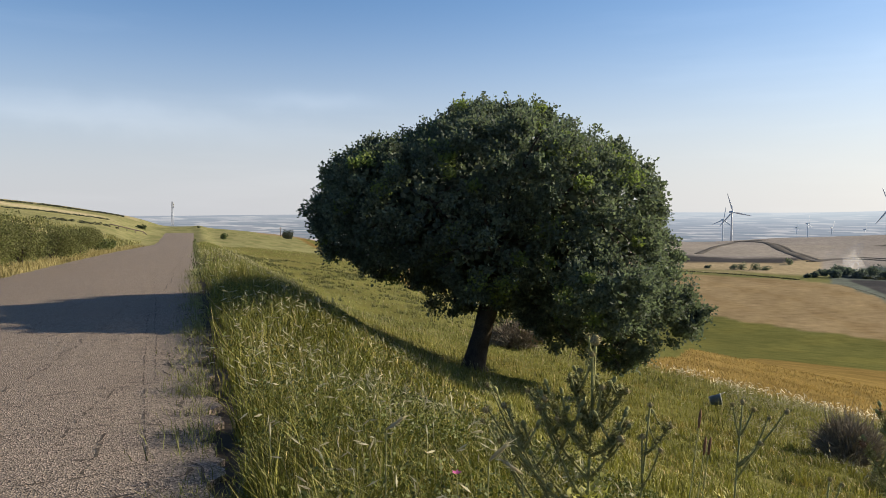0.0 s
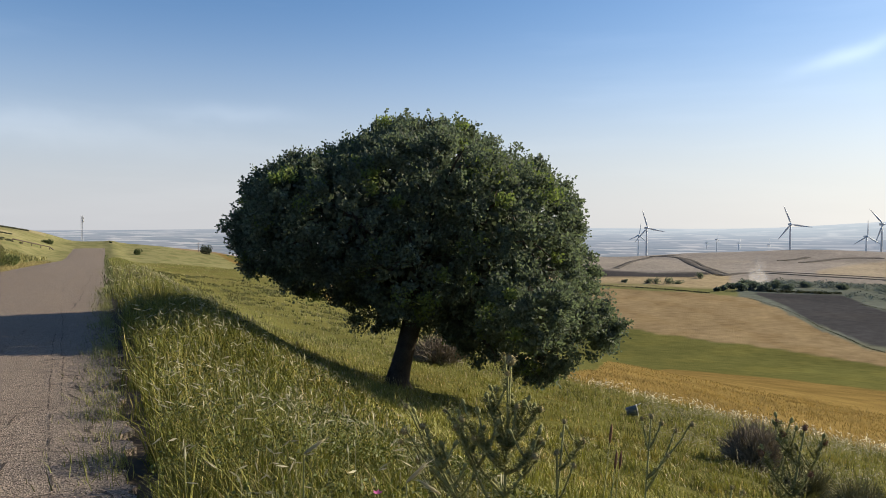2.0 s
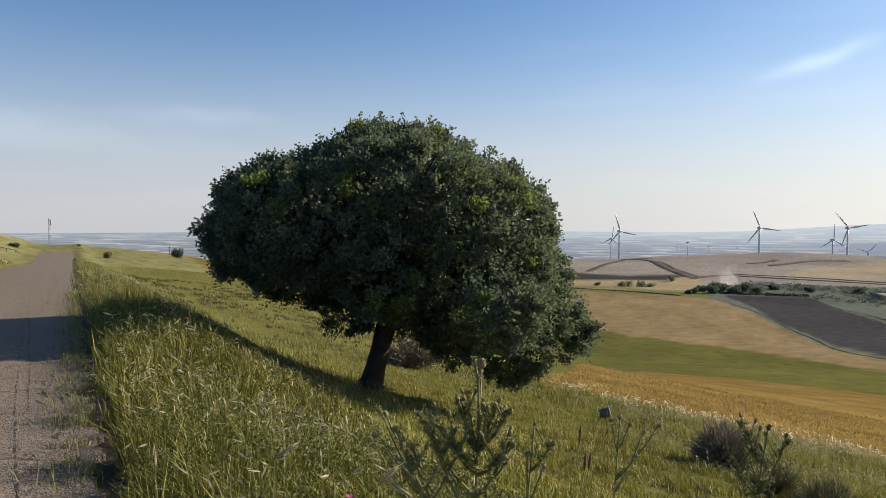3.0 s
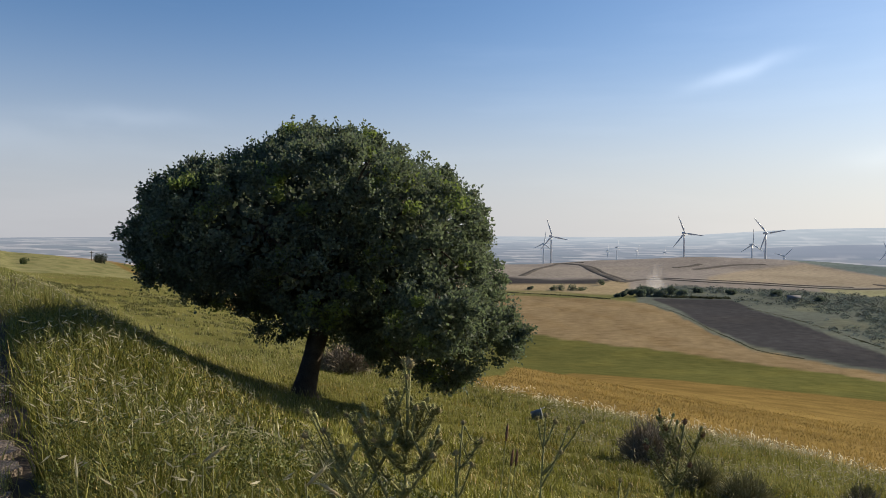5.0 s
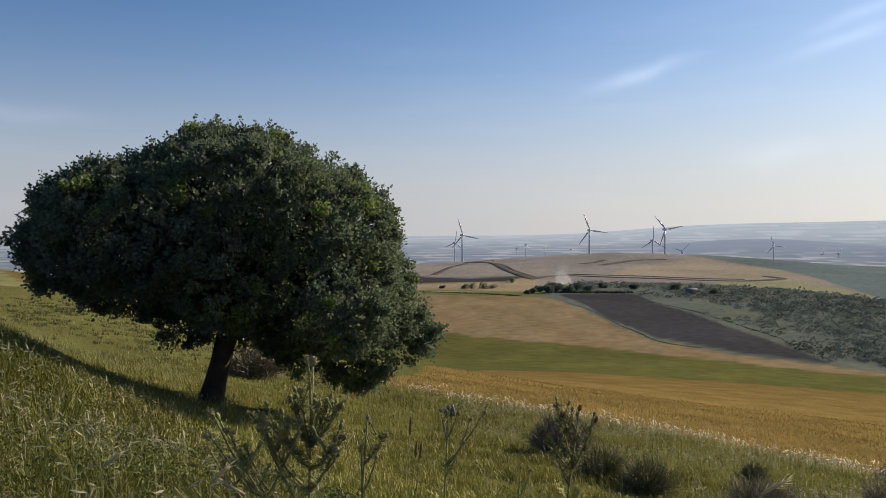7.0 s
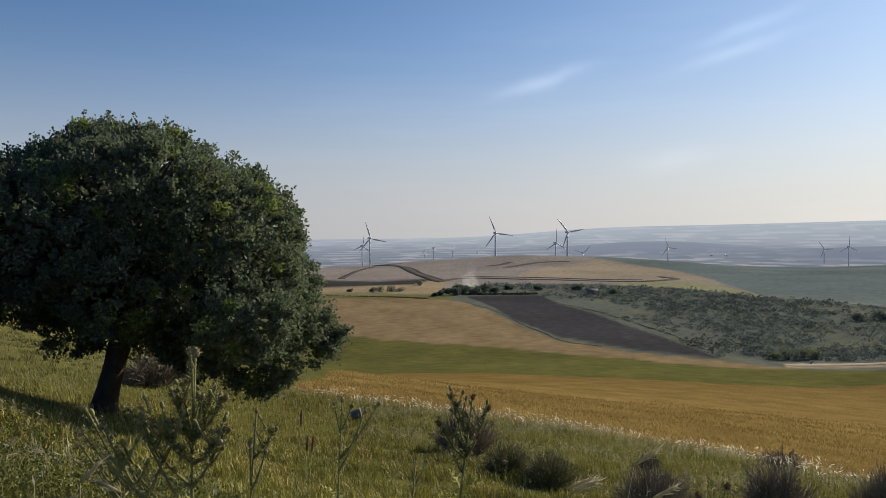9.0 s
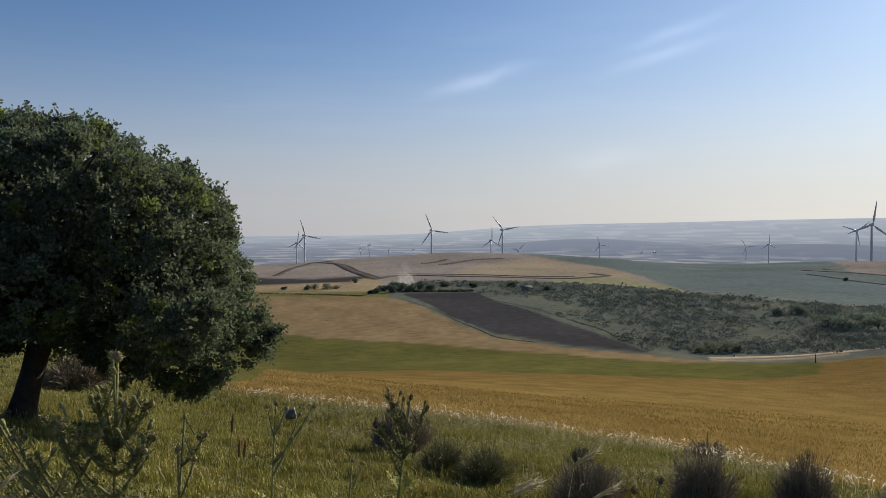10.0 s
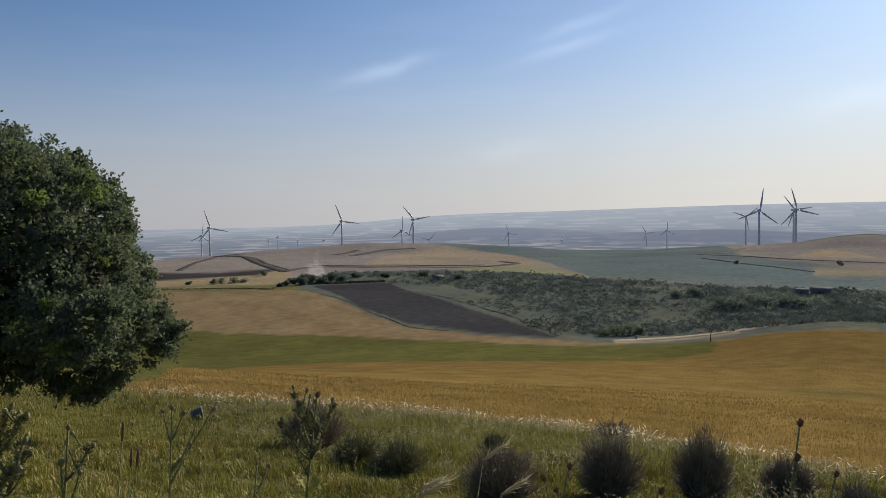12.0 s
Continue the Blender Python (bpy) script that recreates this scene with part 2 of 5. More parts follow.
M_BUD = material("thistle_bud", 0.85, (0.26, 0.22, 0.11), scales=((30, 0.4), (200, 0.4)), spec=0.1)
M_DRYBUD = material("dry_thistle_head", 0.9, (0.17, 0.1, 0.06), scales=((30, 0.4), (200, 0.4)), spec=0.1)
M_PLASTIC = material("faded_blue_plastic", 0.45, (0.11, 0.14, 0.165), scales=((8, 0.3), (60, 0.2)))
M_STONE = material("pale_stone", 0.9, (0.22, 0.2, 0.17), scales=((3, 0.2), (25, 0.3)), bump=0.5, bump_scale=20)
M_WHITE = material("white_wall", 0.8, (0.75, 0.73, 0.7), scales=((0.5, 0.08), (6, 0.08)))
M_ROOF = material("roof_sheet", 0.95, (0.17, 0.165, 0.16), scales=((0.4, 0.15), (5, 0.15)))
M_POLE = material("weathered_pole", 0.9, (0.09, 0.07, 0.055), scales=((1, 0.3), (12, 0.3)))
M_PETAL = material("pink_petal", 0.6, (0.5, 0.12, 0.32), scales=((30, 0.15), (90, 0.1)), through_light=0.4)


# ---- mesh helpers ----
def mesh_of(name, verts, faces, mats, tone=None, attr="tone", smooth=False, extra=None):
    """A mesh from arrays; faces is one array of quads or triangles, or a list of such arrays."""
    me = bpy.data.meshes.new(name)
    faces = faces if isinstance(faces, list) else [faces]
    faces = [np.asarray(f, np.int32) for f in faces if len(f)]
    verts = np.asarray(verts, np.float32)
    me.vertices.add(len(verts))
    me.vertices.foreach_set("co", verts.ravel())
    loops = np.concatenate([f.ravel() for f in faces])
    starts, at = [], 0
    for f in faces:
        starts.append(at + np.arange(len(f)) * f.shape[1])
        at += f.size
    me.loops.add(len(loops))
    me.loops.foreach_set("vertex_index", loops)
    me.polygons.add(sum(len(f) for f in faces))
    me.polygons.foreach_set("loop_start", np.concatenate(starts).astype(np.int32))
    me.update(calc_edges=True)
    me.validate()
    if tone is not None:
        c = me.color_attributes.new(attr, "FLOAT_COLOR", "POINT")
        t = np.ones((len(verts), 4), np.float32)
        t[:, :3] = tone
        c.data.foreach_set("color", t.ravel())
    for key, values in (extra or {}).items():
        a = me.attributes.new(key, "FLOAT", "POINT")
        a.data.foreach_set("value", np.asarray(values, np.float32).ravel())
    for m in (mats if isinstance(mats, (list, tuple)) else [mats]):
        me.materials.append(m)
    if smooth:
        me.polygons.foreach_set("use_smooth", np.ones(len(me.polygons), bool))
    return me


def part(name, me, parent, label=""):
    ob = new(name, me)
    ob.parent = parent
    if label:
        ob["label"] = label
    return ob


def holder(name, m, label, category, group=""):
    ob = new(name)
    ob.empty_display_size = 0.2
    ob.matrix_world = m
    return tagged(ob, label, category, group)


def tube(points, radii, sides=6, close=True):
    """Vertices and faces (quads, triangles) of a bent, tapering tube."""
    pts = [Vector(p) for p in points]
    v, q, t = [], [], []
    side = None
    for i, p in enumerate(pts):
        d = (pts[min(i + 1, len(pts) - 1)] - pts[max(i - 1, 0)]).normalized()
        ref = side if side is not None and side.cross(d).length > 0.1 else (Vector((1, 0, 0)) if abs(d.x) < 0.8 else Vector((0, 1, 0)))
        w = d.cross(ref).normalized()
        side = w.cross(d).normalized()
        for j in range(sides):
            a = 2 * math.pi * j / sides
            v.append(p + (side * math.cos(a) + w * math.sin(a)) * radii[i])
    for i in range(len(pts) - 1):
        for j in range(sides):
            a, b = i * sides + j, i * sides + (j + 1) % sides
            q.append((a, b, b + sides, a + sides))
    if close:
        for base, flip in ((0, 1), ((len(pts) - 1) * sides, 0)):
            v.append(pts[0] if flip else pts[-1])
            c = len(v) - 1
            for j in range(sides):
                a, b = base + j, base + (j + 1) % sides
                t.append((b, a, c) if flip else (a, b, c))
    return np.array([tuple(p) for p in v]), np.array(q, int).reshape(-1, 4), np.array(t, int).reshape(-1, 3)


class Heap:
    """Gathers pieces into one mesh."""

    def __init__(self):
        self.v, self.q, self.t, self.c, self.n = [], [], [], [], 0

    def add(self, v, q=(), t=(), tone=(1, 1, 1)):
        v = np.asarray(v, float).reshape(-1, 3)
        q, t = np.asarray(q, int).reshape(-1, 4), np.asarray(t, int).reshape(-1, 3)
        self.v.append(v)
        self.q.append(q + self.n)
        self.t.append(t + self.n)
        self.c.append(np.broadcast_to(tone, (len(v), 3)))
        self.n += len(v)

    def tube(self, points, radii, sides=6, tone=(1, 1, 1)):
        self.add(*tube(points, radii, sides), tone=tone)

    def mesh(self, name, mats, tone=False, smooth=False):
        return mesh_of(name, np.concatenate(self.v), [np.concatenate(self.q), np.concatenate(self.t)], mats,
                       np.concatenate(self.c) if tone else None, smooth=smooth)


def box(x0, x1, y0, y1, z0, z1):
    v = [(x, y, z) for z in (z0, z1) for y in (y0, y1) for x in (x0, x1)]
    return np.array(v), np.array([(0, 2, 3, 1), (4, 5, 7, 6), (0, 1, 5, 4), (2, 6, 7, 3), (0, 4, 6, 2), (1, 3, 7, 5)])


def polar(az, d, lift=0.0):
    x, y = d * math.sin(radians(az)), d * math.cos(radians(az))
    return Vector((x, y, float(land(x, y)) + lift))


# ---- ground ----
rng = np.random.default_rng(7)
GRASS_EDGE = ((6, 330), (9, 290), (11.5, 185), (14, 110), (21, 62), (30, 38), (36, 27), (38.6, 24.3), (45.6, 22.9), (52.7, 22.0), (61.6, 21.9), (70, 21), (76.7, 19.5), (83.7, 17.7), (93, 16.1), (110, 15.5))
BARLEY_END = ((6, 350), (9, 310), (11.5, 205), (14, 127), (21, 76), (30, 46), (36, 31), (38.8, 30), (40.5, 37), (42.2, 70), (45.6, 98), (53, 96), (61, 92), (71, 91), (77.6, 96), (80.5, 103), (82.2, 110), (82.6, 140), (86, 165), (110, 165))
GREEN_END = ((30, 215), (41, 189), (47, 174), (53.5, 162), (60, 150), (67, 138), (72.5, 136), (77, 139), (82, 137), (110, 136))
TAN_END = ((30, 330), (40, 314), (47, 300), (51, 282), (55.6, 204), (58.7, 174), (65, 158), (71.6, 145), (77, 139.5), (110, 137))
PLOUGH_FAR = ((51.7, 313), (57, 314), (58.8, 270), (64.1, 206), (70.8, 152.5))
PLOUGH_NEAR = ((51.7, 300), (55.2, 218), (58.7, 182), (65, 161), (70.8, 152))
SCRUB_END = ((49, 330), (53.5, 400), (62.4, 388), (68, 370), (73, 329), (83.6, 290), (95, 292), (110, 300))


def edge(az, table):
    a, b = zip(*table)
    return np.interp(az, a, b)


def soil_colour(x, y):
    """Colour of the crops and bare ground, field by field; far ones tinted for haze."""
    d, az = np.hypot(x, y), np.degrees(np.arctan2(x, y))
    l, s = along(x, y)
    wob = 1 + 0.012 * ripple(x, y, 25, 11)
    col = np.zeros((len(x), 3))

    def lay(mask, rgb):
        k = np.clip(mask, 0, 1)[:, None]
        col[:] = col * (1 - k) + np.array(rgb) * k

    def past(table, soft=0.012):
        e = edge(az, table) * wob
        return np.clip((d - e) / (soft * e) + 0.5, 0, 1)

    patch = ripple(x, y, 9, 12)
    lay(np.ones(len(x)), (0.115, 0.112, 0.036))
    lay(0.5 + 0.5 * patch, (0.11, 0.105, 0.034))
    lay(ramp(ripple(x, y, 30, 13), 0.15, 0.6) * ramp(s, 6, 12), (0.11, 0.105, 0.034))
    # dark litter under tall verge grass, with shade between blades in the colour
    lay(ramp(s, -0.3, 0.0) * (1 - ramp(s, 2.6, 3.4)), (0.05, 0.043, 0.025))
    # bare crumbled edge soil, its dark partly the verge grass's shade
    lay(ramp(s, -0.4, -0.1) * (1 - ramp(s, 0.35, 0.6)), (0.085, 0.07, 0.053))
    # hillside along the road, drier towards the crest
    lay(ramp(l, 35, 90) * ramp(ripple(x * 0.4, y, 14, 14), -0.3, 0.6) * (s > 0), (0.13, 0.115, 0.042))
    # left bank and hill
    lay((s < -4.5) * 1.0, (0.2, 0.175, 0.085))
    lay((s < -8) * ramp(ripple(x, y * 0.5, 22, 15), -0.3, 0.4), (0.11, 0.12, 0.045))
    lay((s < -14) * ramp(ripple(l * 0.12, s * 2.2, 14, 16), 0.0, 0.35), (0.31, 0.265, 0.15))
    lay((s < -14) * ramp(ripple(l * 0.1 + 3, s * 2.5, 11, 26), 0.25, 0.45), (0.065, 0.07, 0.036))
    lay(ramp(l, 112, 130) * (s < 30) * (s > -40), (0.19, 0.182, 0.085))
    lay(ramp(l, 112, 130) * (s < 30) * (s > -40) * ramp(ripple(l * 0.3, s, 5, 27), 0.1, 0.4), (0.145, 0.145, 0.064))
    # stubble strips high on the roadside hill
    lay(((az < -0.5) & (az > -30) & (s < -10)) * np.clip((d - 182) / 5, 0, 1) * np.clip((204 - d) / 5, 0, 1) * ramp(-az, 1.5, 4), (0.33, 0.285, 0.17))
    lay(((az < -0.5) & (az > -30) & (s < -10)) * np.clip((d - 218) / 5, 0, 1), (0.24, 0.21, 0.12))
    # valley
    v = (az > 8) & (az < 125)
    band = ripple(d * 0.2, az * 1.5, 7, 17)
    lay(v * past(GRASS_EDGE, 0.03), (0.2, 0.14, 0.048))
    lay(v * past(GRASS_EDGE, 0.03) * ramp(ripple(x, y, 14, 19), 0.1, 0.8) * 0.6, (0.15, 0.103, 0.036))
    lay(v * past(GRASS_EDGE, 0.03) * ramp(ripple(x, y * 1.6, 11, 29), 0.15, 0.6) * 0.5, (0.235, 0.163, 0.058))
    lay(v * past(GRASS_EDGE, 0.03) * ramp(d, 35, 110) * 0.85, (0.155, 0.107, 0.038))
    lay(v * past(GRASS_EDGE, 0.03) * np.exp(-((az - 90.5) / 3.2)**2 - ((d - 62) / 3.5)**2) * 0.8, (0.11, 0.1, 0.035))
    green_tail = np.clip((82.6 - az) / 0.3, 0, 1)
    lay(v * past(BARLEY_END) * green_tail, (0.094, 0.095, 0.032))
    lay(v * past(BARLEY_END) * green_tail * ramp(band, 0.0, 0.7) * 0.5, (0.125, 0.118, 0.036))
    lay(v * past(GREEN_END), (0.212, 0.16, 0.092))
    lay(v * past(GREEN_END) * ramp(ripple(d * 0.25, az * 2, 8, 18), 0.0, 0.8) * 0.55, (0.17, 0.12, 0.06))
    lay(v * past(GREEN_END) * ramp(ripple(x * 0.25 + y * 0.1, y - x * 0.4, 10, 28), 0.2, 0.6) * 0.35, (0.26, 0.195, 0.105))
    lay(v * past(GREEN_END) * (0.5 + 0.5 * np.sin((x * 0.82 - y * 0.57) / 2.1)) * ramp(ripple(x, y, 60, 30), -0.6, 0.4) * 0.3, (0.15, 0.108, 0.058))
    # floor of the scrub, blued in colour for distance haze
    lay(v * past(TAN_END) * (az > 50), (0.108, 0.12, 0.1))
    lay(v * past(TAN_END) * (az <= 50.5), (0.13, 0.13, 0.055))
    # pale lane between the barley and the scrub
    lay(((az > 75) & (az < 84)) * np.clip(1 - abs(d - edge(az, ((75, 144), (84, 152)))) / 5, 0, 1), (0.34, 0.27, 0.17))
    # ploughed field
    inside = ((az > 51.7) & (az < 70.8)) * np.clip((d - edge(az, PLOUGH_NEAR)) / 3 + 0.5, 0, 1) * np.clip((edge(az, PLOUGH_FAR) - d) / 3 + 0.5, 0, 1)
    lay(inside, (0.05, 0.05, 0.052))
    lay(inside * ramp(ripple(x, y, 30, 21), 0.2, 0.8) * 0.5, (0.064, 0.061, 0.06))
    # drier patches in the scrub
    scrub = ((az > 50) & (az < 125)) * past(TAN_END) * (1 - inside) * (1 - past(SCRUB_END))
    lay(scrub * ramp(ripple(x, y, 45, 22), 0.2, 0.8) * 0.4, (0.15, 0.148, 0.09))
    # far side fields, greyed in colour to stand for haze
    lay(((az > 30) & (az < 50)) * np.clip((d - 326) / 6, 0, 1), (0.28, 0.225, 0.14))
    lay(((az > 30) & (az < 50.5)) * np.clip(1 - abs(d - edge(az, ((30, 330), (44, 340), (48, 318), (51, 300)))) / 9, 0, 1), (0.13, 0.13, 0.055))
    lay(((az > 30) & (az < 49.2)) * np.clip((d - edge(az, ((40, 384), (47.4, 392), (49.2, 430)))) / 5, 0, 1), (0.048, 0.046, 0.047))
    hill = np.where((az < 50) & (az > 30), np.clip((d - edge(az, ((40, 437), (44.6, 421), (49, 429)))) / 8, 0, 1), past(SCRUB_END)) * v
    lay(hill, (0.222, 0.2, 0.178))
    lay(hill * ramp(ripple(x, y, 240, 23), 0.0, 0.4) * 0.6, (0.25, 0.222, 0.185))
    big = ((az > 55.5) & (az < 70.5)) * np.clip((d - 432) / 8, 0, 1) * np.clip((edge(az, ((55.5, 470), (58, 560), (62, 640), (66, 560), (70.5, 440))) - d) / 14, 0, 1)
    lay(big, (0.285, 0.24, 0.175))
    lay(((az > 63) & (az < 73.2)) * hill * np.clip((edge(az, ((63, 418), (69, 424), (73.2, 345))) - d) / 6, 0, 1), (0.24, 0.235, 0.14))
    meadow = (az > 61) * hill * np.clip((d - edge(az, ((61, 660), (66, 560), (70.2, 442), (70.5, 420), (73.2, 331), (83.6, 289), (95, 291)))) / 8, 0, 1)
    meadow = meadow * np.clip((edge(az, ((61, 800), (82, 800), (84, 520), (87, 470), (93, 400), (110, 380))) - d) / 14, 0, 1)
    # meadow tone shifted to blue for the haze over it
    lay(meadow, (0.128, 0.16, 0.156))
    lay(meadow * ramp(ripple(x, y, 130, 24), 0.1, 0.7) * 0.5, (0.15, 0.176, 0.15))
    lay(((az > 89) & (az < 110)) * hill * np.exp(-((d - 385) / 28)**2) * 0.9, (0.3, 0.25, 0.165))
    lay(((az > 87.2) & (az < 110)) * hill * np.clip((d - edge(az, ((87.2, 495), (93, 490)))) / 8, 0, 1) * np.clip((edge(az, ((87.2, 498), (89.8, 572), (93, 500))) - d) / 8, 0, 1), (0.3, 0.245, 0.16))
    lay((az > 88.4) * hill * np.clip((d - 655) / 10, 0, 1), (0.12, 0.13, 0.08))
    # pale strips of the far plain, and dark ridges blued for distance haze
    plain = ramp(d, 850, 1150)
    lay(plain, (0.17, 0.165, 0.15))
    strip = ripple(az * 24, d, 170, 25, 4)
    lay(plain * ramp(strip, 0.1, 0.35), (0.5, 0.46, 0.4))
    lay(plain * ramp(ripple(az * 20 + d * 0.15, d, 150, 26, 4), 0.1, 0.35), (0.06, 0.085, 0.08))
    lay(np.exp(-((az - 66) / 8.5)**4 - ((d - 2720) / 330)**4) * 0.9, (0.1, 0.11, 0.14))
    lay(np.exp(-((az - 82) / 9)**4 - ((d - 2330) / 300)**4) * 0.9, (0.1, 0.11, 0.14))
    return col


fine = np.arange(-16, 100.01, 0.3)
angles = np.radians(np.concatenate([np.arange(-180, -16, 6), fine, np.arange(106, 180, 6)]))
rings = np.concatenate([[0.0], np.geomspace(0.4, 4990, 400)])
A, D = np.meshgrid(angles, rings)
gx, gy = (D * np.sin(A)).ravel(), (D * np.cos(A)).ravel()
gz = land(gx, gy)
gl, gs = along(gx, gy)
bed = ((gs > -6.0) & (gs < 0.35) & (gl > -60) & (gl < 188)) * 1.0
gz = gz - 0.025 * bed
na, nr = len(angles), len(rings)
ii, jj = np.meshgrid(np.arange(nr - 1), np.arange(na), indexing="ij")
j2 = (jj + 1) % na
quads = np.stack([ii * na + jj, ii * na + j2, (ii + 1) * na + j2, (ii + 1) * na + jj], -1).reshape(-1, 4)[:, ::-1]
soil = soil_colour(gx, gy)
verts = np.stack([gx, gy, gz], 1)
split = int(np.searchsorted(rings, 1010))
cut = split * na
tagged(new("ground", mesh_of("ground", verts[: cut + na], quads[:cut], M_GROUND, soil[: cut + na], "soil", True)),
       "grassy hillside and valley of yellow, green, tan and ploughed fields", "ground", kind="structure")
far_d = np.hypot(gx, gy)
# glowing haze of the plain: thinner along the road, brighter towards the sun
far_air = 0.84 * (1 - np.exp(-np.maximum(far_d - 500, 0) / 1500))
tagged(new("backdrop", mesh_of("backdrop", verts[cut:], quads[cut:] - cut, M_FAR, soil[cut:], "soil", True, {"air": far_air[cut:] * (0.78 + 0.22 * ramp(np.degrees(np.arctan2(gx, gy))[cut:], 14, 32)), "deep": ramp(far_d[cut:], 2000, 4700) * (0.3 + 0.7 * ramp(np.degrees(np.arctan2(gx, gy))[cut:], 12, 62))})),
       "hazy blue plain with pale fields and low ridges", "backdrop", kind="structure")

# ---- road ----
def asphalt():
    m = bpy.data.materials.new("old_asphalt")
    m.use_nodes = True
    n, k = m.node_tree.nodes, m.node_tree.links
    bsdf = n["Principled BSDF"]
    bsdf.inputs["Roughness"].default_value = 0.85
    bsdf.inputs["Specular IOR Level"].default_value = 0.1
    pos = n.new("ShaderNodeTexCoord").outputs["Object"]

    def noise_of(scale, detail=4):
        t = n.new("ShaderNodeTexNoise")
        t.inputs["Scale"].default_value, t.inputs["Detail"].default_value = scale, detail
        k.new(pos, t.inputs["Vector"])
        return t.outputs[0]

    def blend(fac, a, b, lo=0.0, hi=1.0):
        r = n.new("ShaderNodeMapRange")
        r.inputs["From Min"].default_value, r.inputs["From Max"].default_value = lo, hi
        k.new(fac, r.inputs["Value"])
        x = n.new("ShaderNodeMix")
        x.data_type = "RGBA"
        k.new(r.outputs[0], x.inputs["Factor"])
        for key, c in (("A", a), ("B", b)):
            if isinstance(c, tuple):
                x.inputs[key].default_value = (*c, 1)
            else:
                k.new(c, x.inputs[key])
        return x.outputs["Result"]

    stones = n.new("ShaderNodeTexVoronoi")
    stones.inputs["Scale"].default_value = 72
    k.new(pos, stones.inputs["Vector"])
    col = blend(stones.outputs["Color"], (0.035, 0.03, 0.024), (0.32, 0.26, 0.205))
    col = blend(noise_of(0.45), col, (0.17, 0.136, 0.107), 0.52, 0.8)
    col = blend(noise_of(3.5), col, (0.135, 0.108, 0.085), 0.62, 0.75)
    k.new(col, bsdf.inputs["Base Color"])
    b = n.new("ShaderNodeBump")
    b.inputs["Strength"].default_value, b.inputs["Distance"].default_value = 0.9, 0.008
    k.new(stones.outputs["Distance"], b.inputs["Height"])
    k.new(b.outputs[0], bsdf.inputs["Normal"])
    return m


M_ROAD = asphalt()
M_CRACK = material("crack_soil", 0.95, (0.075, 0.063, 0.052), scales=((5, 0.3), (60, 0.3)), spec=0.05)


def road_place(l, s, lift=0.0):
    x = l * math.sin(ROAD_TURN) + s * math.cos(ROAD_TURN)
    y = l * math.cos(ROAD_TURN) - s * math.sin(ROAD_TURN)
    return np.stack([x, y, road_z(l) + lift], -1)


ls = np.concatenate([np.arange(-40, 3, 1.0), np.arange(3, 16, 0.1), np.arange(16, 40, 0.3), np.arange(40, 186, 1.0)])
bite = 0.1 * ripple(ls, ls * 0, 1.1, 31, 4) + 0.08 * ripple(ls, ls * 0, 0.35, 32, 2)
bite_l = 0.22 * ripple(ls, ls * 0, 2.5, 33, 3)
cross = np.linspace(0, 1, 9)
S = (-6.6 + bite_l)[:, None] * (1 - cross) + (0.1 + bite)[:, None] * cross
crown = 0.05 * (1 - (2 * cross - 1)**2)[None, :] + 0 * S
top = road_place(np.repeat(ls[:, None], 9, 1), S, 0) + np.stack([0 * S, 0 * S, crown + 0.012], -1)
skirt_r, skirt_l = top[:, -1:].copy(), top[:, :1].copy()
skirt_r[..., 2] -= 0.06
skirt_l[..., 2] -= 0.06
top[:, 0, 2] -= 0.02
sheet = np.concatenate([skirt_l, top, skirt_r], 1)
w = sheet.shape[1]
ii, jj = np.meshgrid(np.arange(len(ls) - 1), np.arange(w - 1), indexing="ij")
rq = np.stack([ii * w + jj, ii * w + jj + 1, (ii + 1) * w + jj + 1, (ii + 1) * w + jj], -1).reshape(-1, 4)
road = tagged(new("road", mesh_of("road", sheet.reshape(-1, 3), rq, M_ROAD)), "worn pale-brown asphalt country road with cracked crumbling edge", "road", kind="structure")
road.data.polygons.foreach_set("use_smooth", np.zeros(len(road.data.polygons), bool))


def crack(l0, l1, s0, s1, width, seed, rough=0.03, gaps=0.25):
    """A broken crack line in the asphalt, filled with dark soil."""
    r = np.random.default_rng(seed)
    n = max(int(abs(l1 - l0) / 0.06), int(abs(s1 - s0) / 0.06), 4)
    t = np.linspace(0, 1, n)
    l = l0 + (l1 - l0) * t + np.cumsum(r.normal(0, rough * 0.25, n))
    s = s0 + (s1 - s0) * t + np.cumsum(r.normal(0, rough * 0.35, n)) * 0.5
    w = width * np.clip(r.normal(0.7, 0.3, n), 0.15, 1.4)
    cr = ((s + 6.6) / 6.7)
    z = 0.05 * (1 - (2 * cr - 1)**2) + 0.0155
    across = abs(s1 - s0) > abs(l1 - l0)
    a = road_place(l - (w if across else 0), s - (0 if across else w), z)
    b = road_place(l + (w if across else 0), s + (0 if across else w), z)
    v = np.concatenate([a, b])
    i = np.arange(n - 1)
    i = i[(r.random(n - 1) > gaps) | (i == 1)]
    q = np.stack([i, i + n, i + n + 1, i + 1], 1)
    part("crack", mesh_of("crack", v, q, M_CRACK), road, "dark soil-filled crack")


# the long seam beside the edge, doubled where it has opened
crack(3.5, 15, -0.25, -0.72, 0.007, 1, 0.03, 0.4)
crack(8, 40, -0.42, -1.75, 0.008, 10, 0.02, 0.35)
crack(20, 60, -0.75, -0.6, 0.02, 9, 0.05, 0.4)
# broken diagonal cracks
crack(5.75, 7.7, -1.02, -0.86, 0.012, 2, 0.09, 0.35)
crack(5.0, 6.1, -0.72, -0.78, 0.014, 3, 0.1, 0.35)
crack(7.6, 10.6, -1.78, -1.5, 0.012, 4, 0.09, 0.5)
